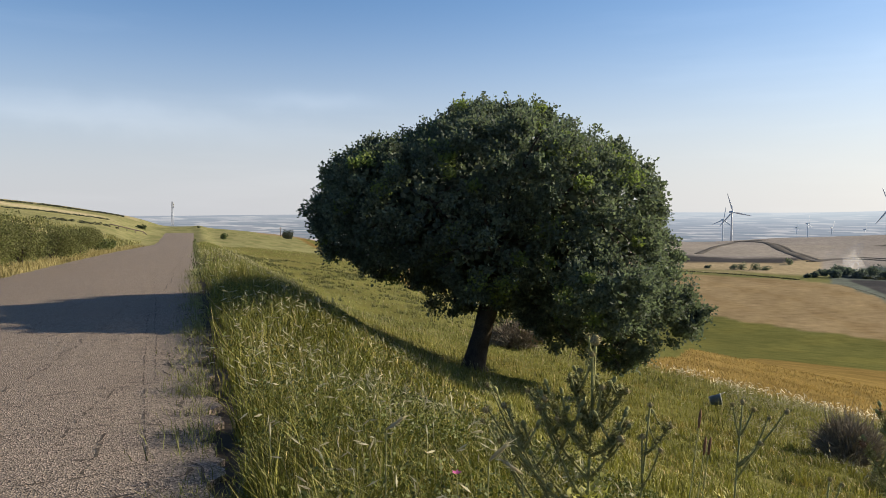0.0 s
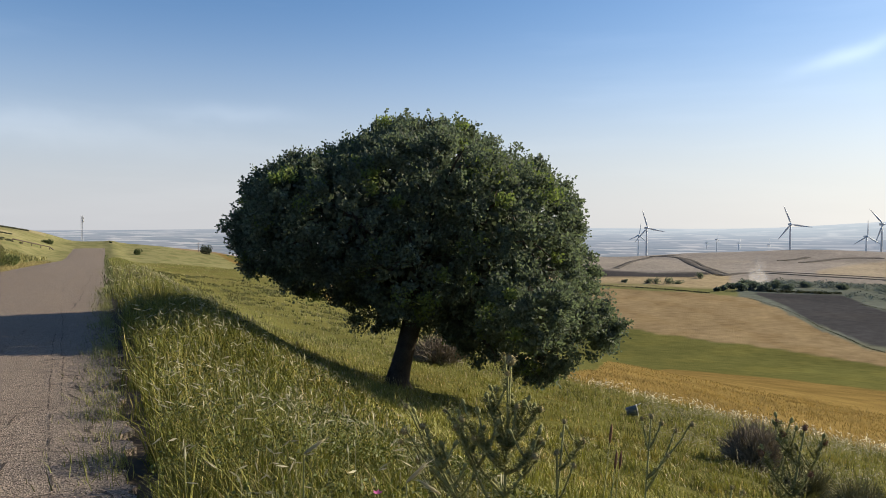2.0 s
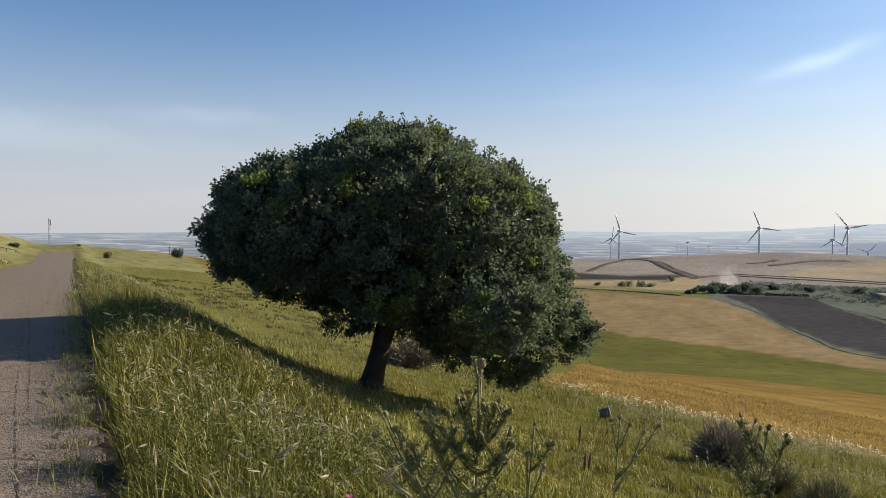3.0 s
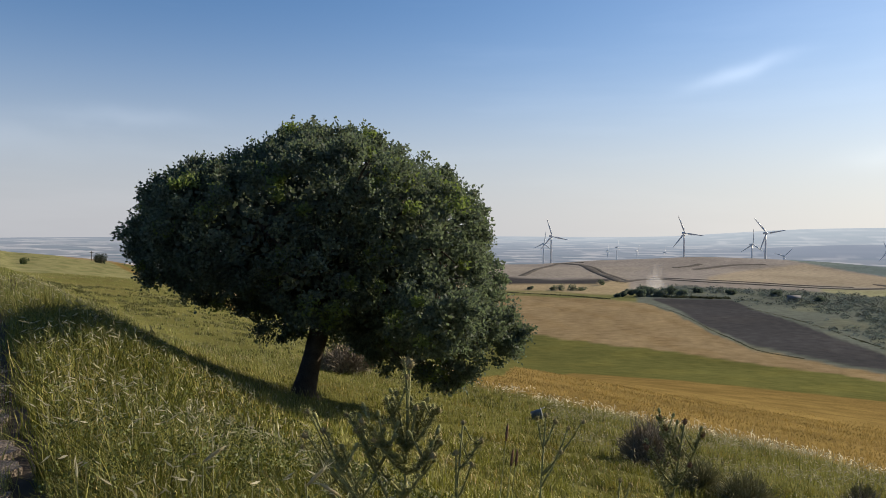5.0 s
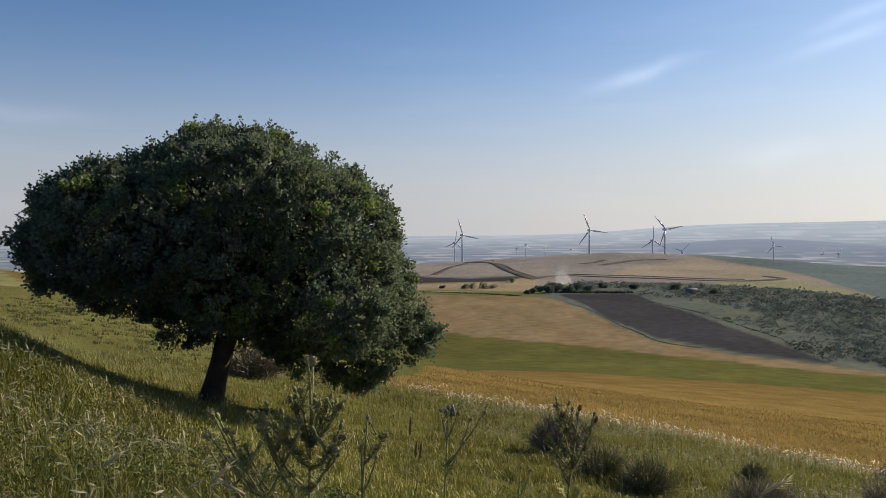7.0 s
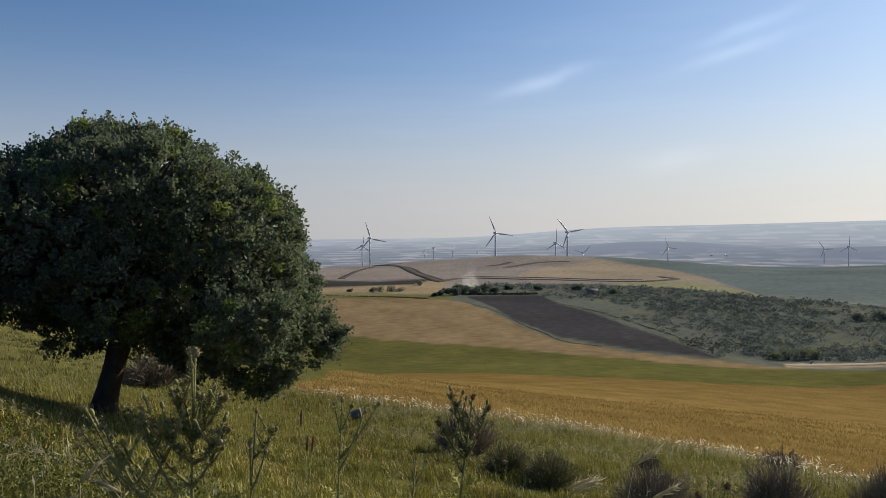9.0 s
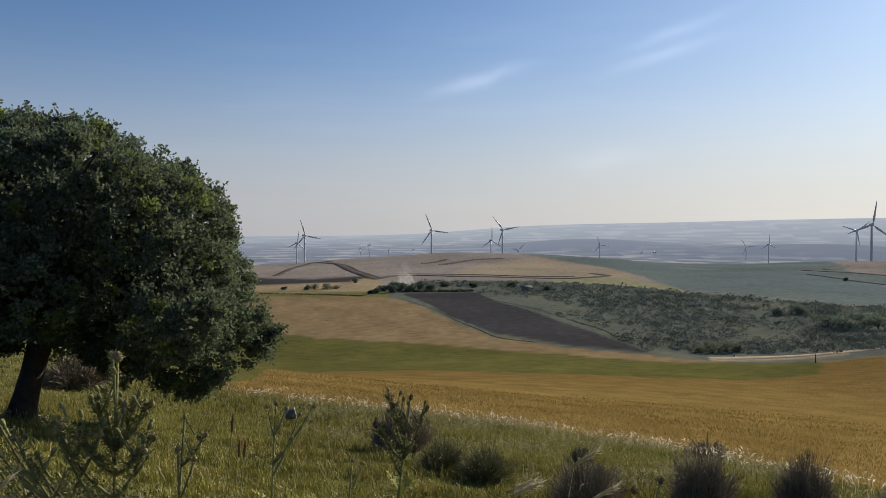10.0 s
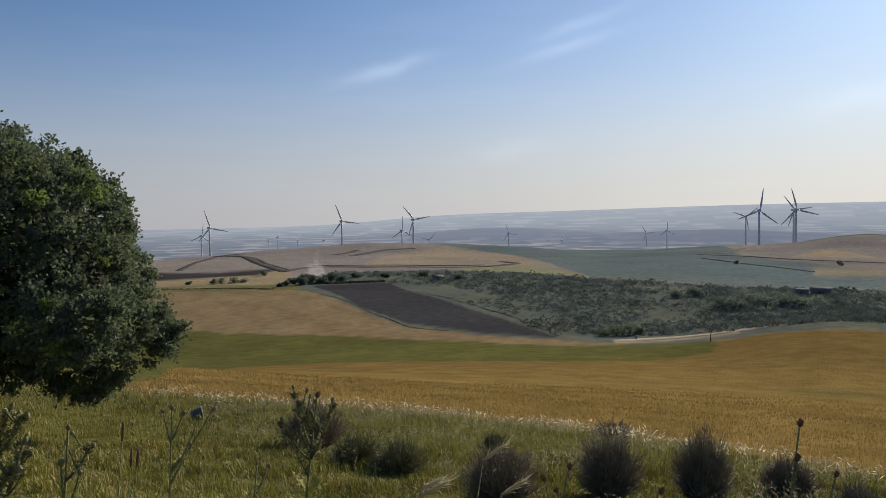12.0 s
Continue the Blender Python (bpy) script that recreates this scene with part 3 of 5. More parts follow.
crack(10.5, 16, -1.5, -1.2, 0.012, 12, 0.09, 0.6)
crack(11.5, 20, -2.6, -2.2, 0.012, 13, 0.09, 0.6)
# cracks across the lane
crack(6.15, 6.3, -1.6, -0.3, 0.008, 5, 0.05, 0.55)
crack(7.5, 7.75, -1.5, -0.35, 0.01, 6, 0.06, 0.5)
crack(9.1, 9.35, -2.3, -0.4, 0.01, 7, 0.05, 0.6)
crack(4.95, 5.2, -1.1, -0.35, 0.009, 8, 0.05, 0.35)
crack(10.9, 11.2, -3.0, -0.6, 0.012, 14, 0.06, 0.6)
crack(4.55, 4.62, -0.75, -0.3, 0.01, 15, 0.06, 0.3)
rc = random.Random(40)
for i in range(26):
    l0, s0 = 4.4 + i * 0.3, rc.uniform(-1.0, -0.3)
    crack(l0, l0 + rc.uniform(-0.12, 0.12), s0, s0 + rc.uniform(0.08, 0.3), rc.uniform(0.006, 0.014), 60 + i, 0.08, 0.35)
for i in range(110):
    l0 = 3.6 + i * 0.17 + rc.uniform(0, 0.3)
    s0 = rc.uniform(-0.3, 0.05)
    crack(l0, l0 + rc.uniform(0.1, 0.4), s0, s0 + rc.uniform(-0.1, 0.14), rc.uniform(0.008, 0.026), 120 + i, 0.1, 0.3)

# ---- the tree ----
def lone_tree():
    base = polar(24.55, 16.0, -0.05)
    right = Vector((math.cos(radians(24.55)), -math.sin(radians(24.55)), 0))
    deep = Vector((math.sin(radians(24.55)), math.cos(radians(24.55)), 0))
    tree = holder("tree", Matrix.Translation(base), "broad dark green tree with leaning trunk, alone on the slope", "tree")

    def at(x, y, z):
        return right * x + deep * y + Vector((0, 0, z))

    heap = Heap()
    rnd = random.Random(3)
    bend = [(0.0, 0, -0.1), (0.02, 0, 0.15), (0.12, 0.0, 0.55), (0.24, 0.03, 1.0), (0.36, 0.05, 1.5), (0.5, 0.1, 2.0), (0.55, 0.1, 2.6)]
    heap.tube([at(*p) for p in bend], [0.36, 0.27, 0.225, 0.21, 0.22, 0.2, 0.14], 14)
    for k in range(5):
        a = k * 1.3
        heap.tube([at(0.3 * math.cos(a), 0.3 * math.sin(a), -0.08), at(0.14 * math.cos(a) + 0.03, 0.14 * math.sin(a), 0.22), at(0.1 + 0.05 * math.cos(a), 0.05 * math.sin(a), 0.6)], [0.11, 0.1, 0.05], 7)
    part("trunk", heap.mesh("trunk", M_BARK, smooth=True), tree, "dark rough leaning trunk")
    # crown masses: across, up, and radius, as the crown spreads broadside; the deep side follows from the dome
    broad = [(1.95, 3.1, 1.66), (-1.38, 3.58, 1.5), (3.25, 1.5, 1.26), (0.4, 4.2, 1.64), (0.6, 2.8, 1.48), (2.4, 3.45, 1.6), (-2.45, 3.4, 0.95),
             (2.8, 2.35, 1.6), (4.55, 1.3, 0.48), (-2.35, 4.15, 0.78), (1.95, 3.85, 1.58), (1.95, 1.3, 0.66), (0.8, 4.4, 1.45), (3.8, 1.35, 1.0),
             (-0.36, 1.75, 0.38), (-2.95, 3.2, 0.6), (3.3, 0.55, 0.45), (-1.7, 3.75, 1.4), (-3.3, 3.6, 0.26), (-0.7, 3.7, 1.58), (0.1, 4.85, 1.02),
             (3.25, 0.8, 0.66), (-0.35, 4.65, 0.98), (1.9, 1.05, 0.5), (-2.75, 4.35, 0.45), (1.3, 5.0, 0.7), (-0.1, 2.35, 0.7), (1.3, 1.75, 0.6), (-1.4, 4.6, 0.45), (1.95, 4.4, 0.85), (2.5, 4.1, 0.95), (3.05, 3.65, 0.9)]
    masses = []
    for x, z, a in broad:
        back = -1.4 if z < 2.0 and x > 1.0 else 0.0
        if back:
            x, z, a = x * 0.91, 3.6 + (z - 3.55) * 0.91, a * 0.88
        masses.append((x, back, z, a, a * 1.05, a))
        hug = max(0.0, 1 - ((x - 0.7) / 4.3)**2 - ((z - 3.2) / 3.4)**2)
        reach = 3.5 * math.sqrt(hug) - a
        if a > 1.1 and reach > 0.4:
            for sg, far in ((-1, 1.3), (-1, 0.7), (1, 0.95)):
                y = back + sg * (reach + 0.2) * far * rnd.uniform(0.85, 1.0)
                f = min(1.0, 1 + y / 16)
                masses.append(((x + rnd.uniform(-0.3, 0.3)) * f, y, 3.6 + (z + 0.03 * abs(y) - 3.6) * f, a * 0.84 * f, a * 0.84, a * 0.78 * f))
    bumps = []
    for x, y, z, a, b, c in masses:
        for _ in range(int(13 * a)):
            u = Vector((rnd.gauss(0, 1), rnd.gauss(0, 1), rnd.gauss(0.25, 1))).normalized()
            g = rnd.uniform(0.2, 0.5)
            bumps.append((x + u.x * (a - g * 0.55), y + u.y * (b - g * 0.55), z + u.z * (c - g * 0.55), g, g, g * 0.85))
    for x, y, z, a, b, c in masses:
        mid = (0.45 + (x - 0.45) * 0.4 + rnd.uniform(-0.15, 0.15), y * 0.5, 2.3 + max(z - 2.3, -0.6) * 0.45)
        limbs = Heap()
        limbs.tube([at(0.42, 0.08, 1.55), at(*mid), at(x, y, z), at(x + a * 0.4 * rnd.uniform(-1, 1), y, z + c * 0.5)], [0.11, 0.075, 0.035, 0.012], 7)
        for _ in range(7):
            u = Vector((rnd.gauss(0, 1), rnd.gauss(0, 1), rnd.gauss(0, 1))).normalized()
            limbs.tube([at(x, y, z), at(x + u.x * a * 0.5, y + u.y * b * 0.5, z + u.z * c * 0.5 + 0.05), at(x + u.x * a * 0.92, y + u.y * b * 0.92, z + u.z * c * 0.92)], [0.03, 0.02, 0.006], 5)
        part("limb", limbs.mesh("limb", M_BARK, smooth=True), tree)
    # leafy tufts over the outside of the masses
    r = np.random.default_rng(5)
    lumps = np.array(masses + bumps)
    mid_of, rad_of = lumps[:, :3], lumps[:, 3:]
    area = rad_of[:, 0] * rad_of[:, 1]
    k = np.maximum((area / area.sum() * 19000).astype(int), 5)
    own = np.repeat(np.arange(len(lumps)), k)
    u = r.normal(size=(len(own), 3))
    u /= np.linalg.norm(u, axis=1)[:, None]
    tuft = mid_of[own] + u * rad_of[own] * r.uniform(0.84, 1.05, (len(own), 1))
    depth = np.full(len(own), 9.0)
    for j in range(len(lumps)):
        q = np.linalg.norm((tuft - mid_of[j]) / rad_of[j], axis=1)
        depth = np.where(own == j, depth, np.minimum(depth, 1 + (q - 1) * rad_of[j, 0]))
    gaps = ripple(tuft[:, 0] + 3 * tuft[:, 1], tuft[:, 2] - 2 * tuft[:, 1], 0.55, 6, 2)
    keep = (depth > 0.86) & (tuft[:, 2] > 0.3) & (gaps > -0.42)
    keep &= (tuft[:, 2] > 1.35) | (tuft[:, 0] < 0.9) | (r.random(len(own)) < 0.62)
    tuft, u = tuft[keep], u[keep]
    total = 262000
    i = r.integers(0, len(tuft), total)
    wide = r.uniform(0.05, 0.13, len(tuft))[i][:, None]
    pos = tuft[i] + np.clip(r.normal(size=(total, 3)), -1.7, 1.7) * wide * np.array([1, 1, 0.8])
    out = u[i]
    # young shoots standing out of the outline, and dead twig ends hanging below
    m = 1500
    pick = r.integers(0, len(tuft), m)
    way = u[pick] + r.normal(0, 0.35, (m, 3)) + np.array([0, 0, 0.35])
    way /= np.linalg.norm(way, axis=1)[:, None]
    long = r.uniform(0.14, 0.36, (m, 1))
    f = np.tile(np.linspace(0.2, 1, 16), m)[:, None]
    pos = np.concatenate([pos, np.repeat(tuft[pick], 16, 0) + np.repeat(way * long, 16, 0) * f + r.normal(0, 0.018, (m * 16, 3))])
    out = np.concatenate([out, np.repeat(way, 16, 0)])
    for x, z, ux, uz in ((-2.98, 4.6, -0.8, 0.6), (-1.2, 5.15, -0.5, 0.85), (1.72, 5.55, 0.75, 0.65), (3.35, 4.7, 0.85, 0.5), (2.6, 5.05, 0.6, 0.8), (3.9, 3.9, 0.9, 0.4)):
        f = np.linspace(-0.35, 0.1, 40)[:, None]
        pos = np.concatenate([pos, np.array([x, 0, z]) + np.array([ux, 0, uz]) * f + r.normal(0, 0.035, (40, 3))])
        out = np.concatenate([out, np.tile(np.array([ux, 0, uz]), (40, 1))])
    n = len(pos)
    d = out * 0.55 + r.normal(0, 0.7, (n, 3)) + np.array([0, 0, 0.15])
    d /= np.linalg.norm(d, axis=1)[:, None]
    side = np.cross(d, r.normal(size=(n, 3)))
    side /= np.linalg.norm(side, axis=1)[:, None]
    size = r.uniform(0.045, 0.085, (n, 1))
    v = np.stack([pos, pos + d * size * 0.5 + side * size * 0.34, pos + d * size, pos + d * size * 0.5 - side * size * 0.34], 1).reshape(-1, 3)
    basis = np.array([tuple(right), tuple(deep), (0, 0, 1)])
    tone = np.array([0.108, 0.13, 0.098]) * r.uniform(0.6, 1.4, (n, 1))
    # paler yellow-green tufts: scattered, plus one patch high on the near side
    pale_tuft = r.random(len(tuft)) < 0.07
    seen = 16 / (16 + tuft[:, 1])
    pale_tuft |= (tuft[:, 1] < -0.4) & (((tuft[:, 0] * seen + 0.1) / 0.62)**2 + ((3.6 + (tuft[:, 2] - 3.6) * seen - 4.62) / 0.3)**2 < 1)
    pale_leaf = np.zeros(n, bool)
    pale_leaf[:total] = pale_tuft[i]
    tone[pale_leaf] = np.array([0.16, 0.2, 0.07]) * r.uniform(0.75, 1.2, (pale_leaf.sum(), 1))
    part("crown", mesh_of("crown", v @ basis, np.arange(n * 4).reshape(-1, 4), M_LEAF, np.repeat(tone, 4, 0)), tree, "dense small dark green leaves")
    # older, larger leaves in the shade inside
    big = np.array(masses)
    n = 26000
    j = r.choice(len(big), n, p=big[:, 3]**2 / (big[:, 3]**2).sum())
    u = r.normal(size=(n, 3))
    u /= np.linalg.norm(u, axis=1)[:, None]
    pos = big[j, :3] + u * big[j, 3:] * r.uniform(0.3, 0.9, (n, 1))
    d, side = r.normal(size=(n, 3)), r.normal(size=(n, 3))
    d /= np.linalg.norm(d, axis=1)[:, None]
    side = np.cross(d, side)
    side /= np.linalg.norm(side, axis=1)[:, None]
    size = r.uniform(0.1, 0.17, (n, 1))
    v = np.stack([pos, pos + d * size * 0.5 + side * size * 0.36, pos + d * size, pos + d * size * 0.5 - side * size * 0.36], 1).reshape(-1, 3)
    part("inner_foliage", mesh_of("inner_foliage", v @ basis, np.arange(n * 4).reshape(-1, 4), M_LEAF, np.repeat(np.array([0.11, 0.13, 0.1]) * r.uniform(0.7, 1.2, (n, 1)), 4, 0)), tree)
    # bare twig ends below the low side of the crown
    for _ in range(24):
        x, y = rnd.uniform(1.4, 3.6), rnd.uniform(-2.0, -0.6)
        h, p = Heap(), [Vector((x, y, 0.95 + 0.3 * abs(x - 2.8)))]
        for _ in range(5):
            p.append(p[-1] + Vector((rnd.uniform(-0.12, 0.12), rnd.uniform(-0.08, 0.08), rnd.uniform(-0.16, -0.03))))
        h.tube([at(*c) for c in p], [0.011, 0.01, 0.008, 0.006, 0.005, 0.003], 5)
        part("twig", h.mesh("twig", M_BARK), tree, "bare drooping twig end")


lone_tree()

# ---- wind turbines ----
def turbine_parts(hub, blade):
    """Tower, nacelle and one blade, for a turbine of that hub height."""
    tower = Heap()
    zs = np.linspace(0, hub - 1.2, 6)
    tower.tube([(0, 0, z) for z in zs], [1.6 - 0.75 * z / hub for z in zs], 16)
    nacelle = Heap()
    v, q = box(-1.3, 1.3, -2.2, 5.0, -1.3, 1.5)
    v[(v[:, 1] > 4) & (v[:, 2] > 0), 2] -= 0.5
    nacelle.add(v, q)
    spinner = Heap()
    spinner.tube([(0, -2.2, 0), (0, -3.0, 0), (0, -3.8, 0), (0, -4.2, 0)], [1.35, 1.3, 0.8, 0.1], 12)
    wing = Heap()
    prof = [(0.8, 0.45, 0.45), (2.6, 0.55, 0.45), (5.0, 1.25, 0.3), (9, 1.1, 0.22), (15, 0.8, 0.15), (20, 0.55, 0.09), (blade - 0.4, 0.25, 0.05), (blade, 0.08, 0.03)]
    vs, qs = [], []
    for i, (z, wide, thin) in enumerate(prof):
        for j in range(8):
            t = 2 * math.pi * j / 8
            vs.append((0.85 * wide * math.cos(t) + 0.2 * wide, -3.0 + thin * math.sin(t), z * blade / prof[-1][0] if i else z))
    for i in range(len(prof) - 1):
        for j in range(8):
            a, b = i * 8 + j, i * 8 + (j + 1) % 8
            qs.append((a, b, b + 8, a + 8))
    wing.add(vs, qs)
    return [tower.mesh("tower", M_TURBINE, smooth=True), nacelle.mesh("nacelle", M_TURBINE), spinner.mesh("hub", M_TURBINE, smooth=True), wing.mesh("blade", M_TURBINE, smooth=True)]


TURBINE = turbine_parts(55.0, 23.0)
TURBINE_FAR = turbine_parts(55.0, 17.0)


def wind_turbine(az, el, dist, phase, yaw, small=False, scale=1.0):
    x, y = dist * math.sin(radians(az)), dist * math.cos(radians(az))
    hub = 1.6 + dist * math.tan(radians(el))
    ob = holder("wind_turbine", Matrix.Translation((x, y, hub - 55.0 * scale)) @ pose(0, 0, 0, 0, 0, -az + yaw) @ Matrix.Scale(scale, 4),
                "slender pale grey three-bladed wind turbine standing behind the hill", "wind turbine", "turbines of the wind farm")
    tower, nacelle, spinner, wing = TURBINE_FAR if small else TURBINE
    part("tower", tower, ob)
    head = part("nacelle", nacelle, ob)
    head.location = (0, 0, 55)
    spin = part("hub", spinner, ob)
    spin.location = (0, 0, 55)
    for k in range(3):
        b = part("blade", wing, spin)
        b.rotation_euler = (0, radians(phase + 120 * k), 0)


for row in ((43.9, -0.64, 930, -18, 20), (43.3, -1.22, 1340, 8, 25), (53.8, -0.31, 930, -22, 15), (59.4, -0.28, 950, -40, 20), (58.5, -1.11, 1180, 0, 30), (66.9, -1.48, 1640, -20, 20),
            (85.3, -0.04, 800, 8, 15), (84.4, -0.47, 1250, -70, 20), (87.7, 0.0, 840, -15, 20), (87.55, -0.02, 1020, -38, 25), (78.9, -1.41, 1850, 0, 25), (77.4, -1.61, 1990, -35, 20), (60.6, -1.9, 1650, 45, 20)):
    wind_turbine(*row)
for row in ((48.9, -1.44, 2000, 0, 70), (48.2, -1.72, 2300, 10, 75), (50.4, -1.7, 2300, 30, 70), (52.4, -1.8, 2500, 0, 75), (70.0, -2.1, 2300, 10, 70), (71.0, -2.05, 2200, 40, 70), (72.2, -2.25, 2600, 0, 70), (76.7, -2.1, 2500, 20, 75),
            (51.2, -2.05, 2900, 0, 75)):
    wind_turbine(*row, small=True)

# ---- grass ----
def blades(n, spots, height, width, lean, tones, name, label, mat, seed, bend=0.42, short_share=0.0, simple=False):
    """A stretch of grass: tapering bent blades at the given spots."""
    r = np.random.default_rng(seed)
    x, y = spots
    z = land(x, y) - 0.02
    h = height * r.uniform(0.55, 1.15, n)
    short = r.random(n) < short_share
    h = np.where(short, h * r.uniform(0.3, 0.65, n), h)
    bend = np.where(short, 1.0, bend)
    a = r.uniform(0, 2 * np.pi, n)
    out = np.stack([np.cos(a), np.sin(a)], 1) * (h * r.uniform(0.05, bend, n))[:, None] + np.stack([-h * lean, h * lean * 0.3], 1)
    b = r.uniform(0, 2 * np.pi, n)
    wv = np.stack([np.cos(b), np.sin(b), 0 * b], 1) * (width * r.uniform(0.6, 1.3, n))[:, None] * 0.5
    base = np.stack([x, y, z], 1)
    if simple:
        tip = base + np.stack([out[:, 0], out[:, 1], h], 1)
        v = np.stack([base - wv, base + wv, tip], 1).reshape(-1, 3)
        return tagged(new(name, mesh_of(name, v, np.arange(n * 3).reshape(-1, 3), mat, np.repeat(tones, 3, 0))), label, "grass", kind="stuff")
    kink = r.normal(0, 0.08, (n, 2)) * h[:, None]
    mid = base + np.stack([out[:, 0] * 0.3 + kink[:, 0], out[:, 1] * 0.3 + kink[:, 1], h * r.uniform(0.45, 0.7, n)], 1)
    tip = base + np.stack([out[:, 0], out[:, 1], h * r.uniform(0.85, 1.0, n)], 1)
    v = np.stack([base - wv, base + wv, mid + wv * 0.8, mid - wv * 0.8, tip], 1).reshape(-1, 3)
    i = np.arange(n)[:, None] * 5
    return tagged(new(name, mesh_of(name, v, [i + np.array([[0, 1, 2, 3]]), i + np.array([[3, 2, 4]])], mat, np.repeat(tones, 5, 0))), label, "grass", kind="stuff")


def scatter(n, d0, d1, az0, az1, seed, keep=None):
    """Spots spread evenly over a sector of the ground."""
    r = np.random.default_rng(seed)
    d = np.sqrt(r.uniform(d0 * d0, d1 * d1, n))
    az = np.radians(r.uniform(az0, az1, n))
    x, y = d * np.sin(az), d * np.cos(az)
    l, s = along(x, y)
    ok = s > 0.3 + 0.16 * ripple(l, l * 0, 1.1, 31, 4) + r.exponential(0.1, n)
    if keep is not None:
        ok &= keep(x, y, l, s, r)
    return x[ok], y[ok], l[ok], s[ok], d[ok]


def grass_tones(x, y, s, r, dry=0.055):
    n = len(x)
    p = 0.7 * ripple(x, y, 3.0, 41) + 0.7 * ripple(x, y, 0.7, 40)
    t = np.array([0.138, 0.152, 0.038]) * r.uniform(0.5, 1.5, (n, 1))
    yellow = ramp(p + r.normal(0, 0.3, n), 0.1, 1.2)[:, None]
    t = t * (1 - yellow) + np.array([0.2, 0.182, 0.052]) * r.uniform(0.6, 1.35, (n, 1)) * yellow
    straw = r.random(n) < dry * (1 + 0.8 * ripple(x, y, 2.2, 42))
    t[straw] = np.array([0.4, 0.355, 0.19]) * r.uniform(0.6, 1.2, (straw.sum(), 1))
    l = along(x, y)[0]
    # tone by zone: bluer farther along, lifted past the verge, lower down the slope
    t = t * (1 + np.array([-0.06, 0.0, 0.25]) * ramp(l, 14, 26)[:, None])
    # darker on the low slope abreast of the start
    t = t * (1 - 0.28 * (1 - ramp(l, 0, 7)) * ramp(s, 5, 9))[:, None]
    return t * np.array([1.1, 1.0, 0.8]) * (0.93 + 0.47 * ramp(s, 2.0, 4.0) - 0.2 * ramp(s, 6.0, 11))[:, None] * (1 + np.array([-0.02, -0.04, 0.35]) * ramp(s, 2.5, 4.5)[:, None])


def grass_edge_gap(x, y):
    return np.hypot(x, y) - edge(np.degrees(np.arctan2(x, y)), GRASS_EDGE)


r = np.random.default_rng(50)
on_slope = lambda x, y, l, s, q: (grass_edge_gap(x, y) < 0.4)
tall = lambda s: 0.14 + 0.36 * (1 - ramp(s, 1.0, 3.0)) * ramp(s, -0.15, 0.4)
for d0, d1, n, wide, seed in ((1.2, 6, 140000, 0.0085, 51), (6, 14, 135000, 0.013, 52), (14, 27, 200000, 0.014, 53), (27, 120, 150000, 0.024, 54), (1.2, 7, 26000, 0.012, 55)):
    az0, az1 = (97, 175) if seed == 55 else (-12, 97 if d0 < 27 else 42)
    x, y, l, s, d = scatter(n, d0, d1, az0, az1, seed, on_slope)
    h = tall(s) * (1 + 0.35 * ripple(x, y, 0.8, 43)) * np.where(s > 3, 1 + 0.7 * ripple(x, y, 1.3, 44), 1)
    # far blades toned up to offset their own shade
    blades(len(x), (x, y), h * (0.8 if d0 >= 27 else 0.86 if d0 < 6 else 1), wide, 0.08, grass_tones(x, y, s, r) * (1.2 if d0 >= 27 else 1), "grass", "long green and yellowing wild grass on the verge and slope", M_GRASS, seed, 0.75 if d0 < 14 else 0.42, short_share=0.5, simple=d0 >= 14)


def undergrowth(n, d0, d1, size, seed):
    """Small broad leaves of weeds standing between the grasses."""
    rs = np.random.default_rng(seed)
    x, y, l, s, d = scatter(n, d0, d1, -12, 97, seed, lambda x, y, l, s, q: (s < 3.4) & (ripple(x, y, 1.2, 56) + q.normal(0, 0.3, len(x)) > 0.0))
    m = len(x)
    z = land(x, y) + tall(s) * rs.uniform(0.25, 0.95, m)
    p = np.stack([x, y, z], 1)
    a, b = rs.normal(size=(m, 3)), rs.normal(size=(m, 3))
    a /= np.linalg.norm(a, axis=1)[:, None]
    b = np.cross(a, b)
    b /= np.linalg.norm(b, axis=1)[:, None]
    sz = size * rs.uniform(0.5, 1.4, (m, 1))
    v = np.stack([p, p + a * sz * 0.5 + b * sz * 0.3, p + a * sz, p + a * sz * 0.5 - b * sz * 0.3], 1).reshape(-1, 3)
    t = np.array([0.085, 0.1, 0.028]) * rs.uniform(0.55, 1.4, (m, 1))
    tagged(new("weeds", mesh_of("weeds", v, np.arange(m * 4).reshape(-1, 4), M_GRASS, np.repeat(t, 4, 0))), "low broad-leaved weeds between the verge grasses", "weeds", kind="stuff")


undergrowth(190000, 1.3, 7, 0.022, 57)
undergrowth(160000, 7, 16, 0.034, 58)

def tussocks(n, seed):
    """Darker clumps of coarse grass dotted over the slope."""
    rs = np.random.default_rng(seed)
    x, y, l, s, d = scatter(n, 9, 75, 0, 60, seed, lambda x, y, l, s, q: (s > 2.8) & (grass_edge_gap(x, y) < -1) & (ripple(x, y, 7, 59) + q.normal(0, 0.3, len(x)) > 0.1))
    k = 16
    wide = np.repeat(rs.uniform(0.05, 0.2, len(x)), k)
    x, y, d = np.repeat(x, k) + rs.normal(0, 1, len(x) * k) * wide, np.repeat(y, k) + rs.normal(0, 1, len(y) * k) * wide, np.repeat(d, k)
    blades(len(x), (x, y), 0.2 + 0 * x, 0.006 + 0.0009 * d, 0.05, np.array([0.105, 0.108, 0.04]) * rs.uniform(0.6, 1.3, (len(x), 1)), "tussocks", "dark coarse grass tussocks dotted over the slope", M_GRASS, seed + 1, 0.9, simple=True)


tussocks(6000, 160)

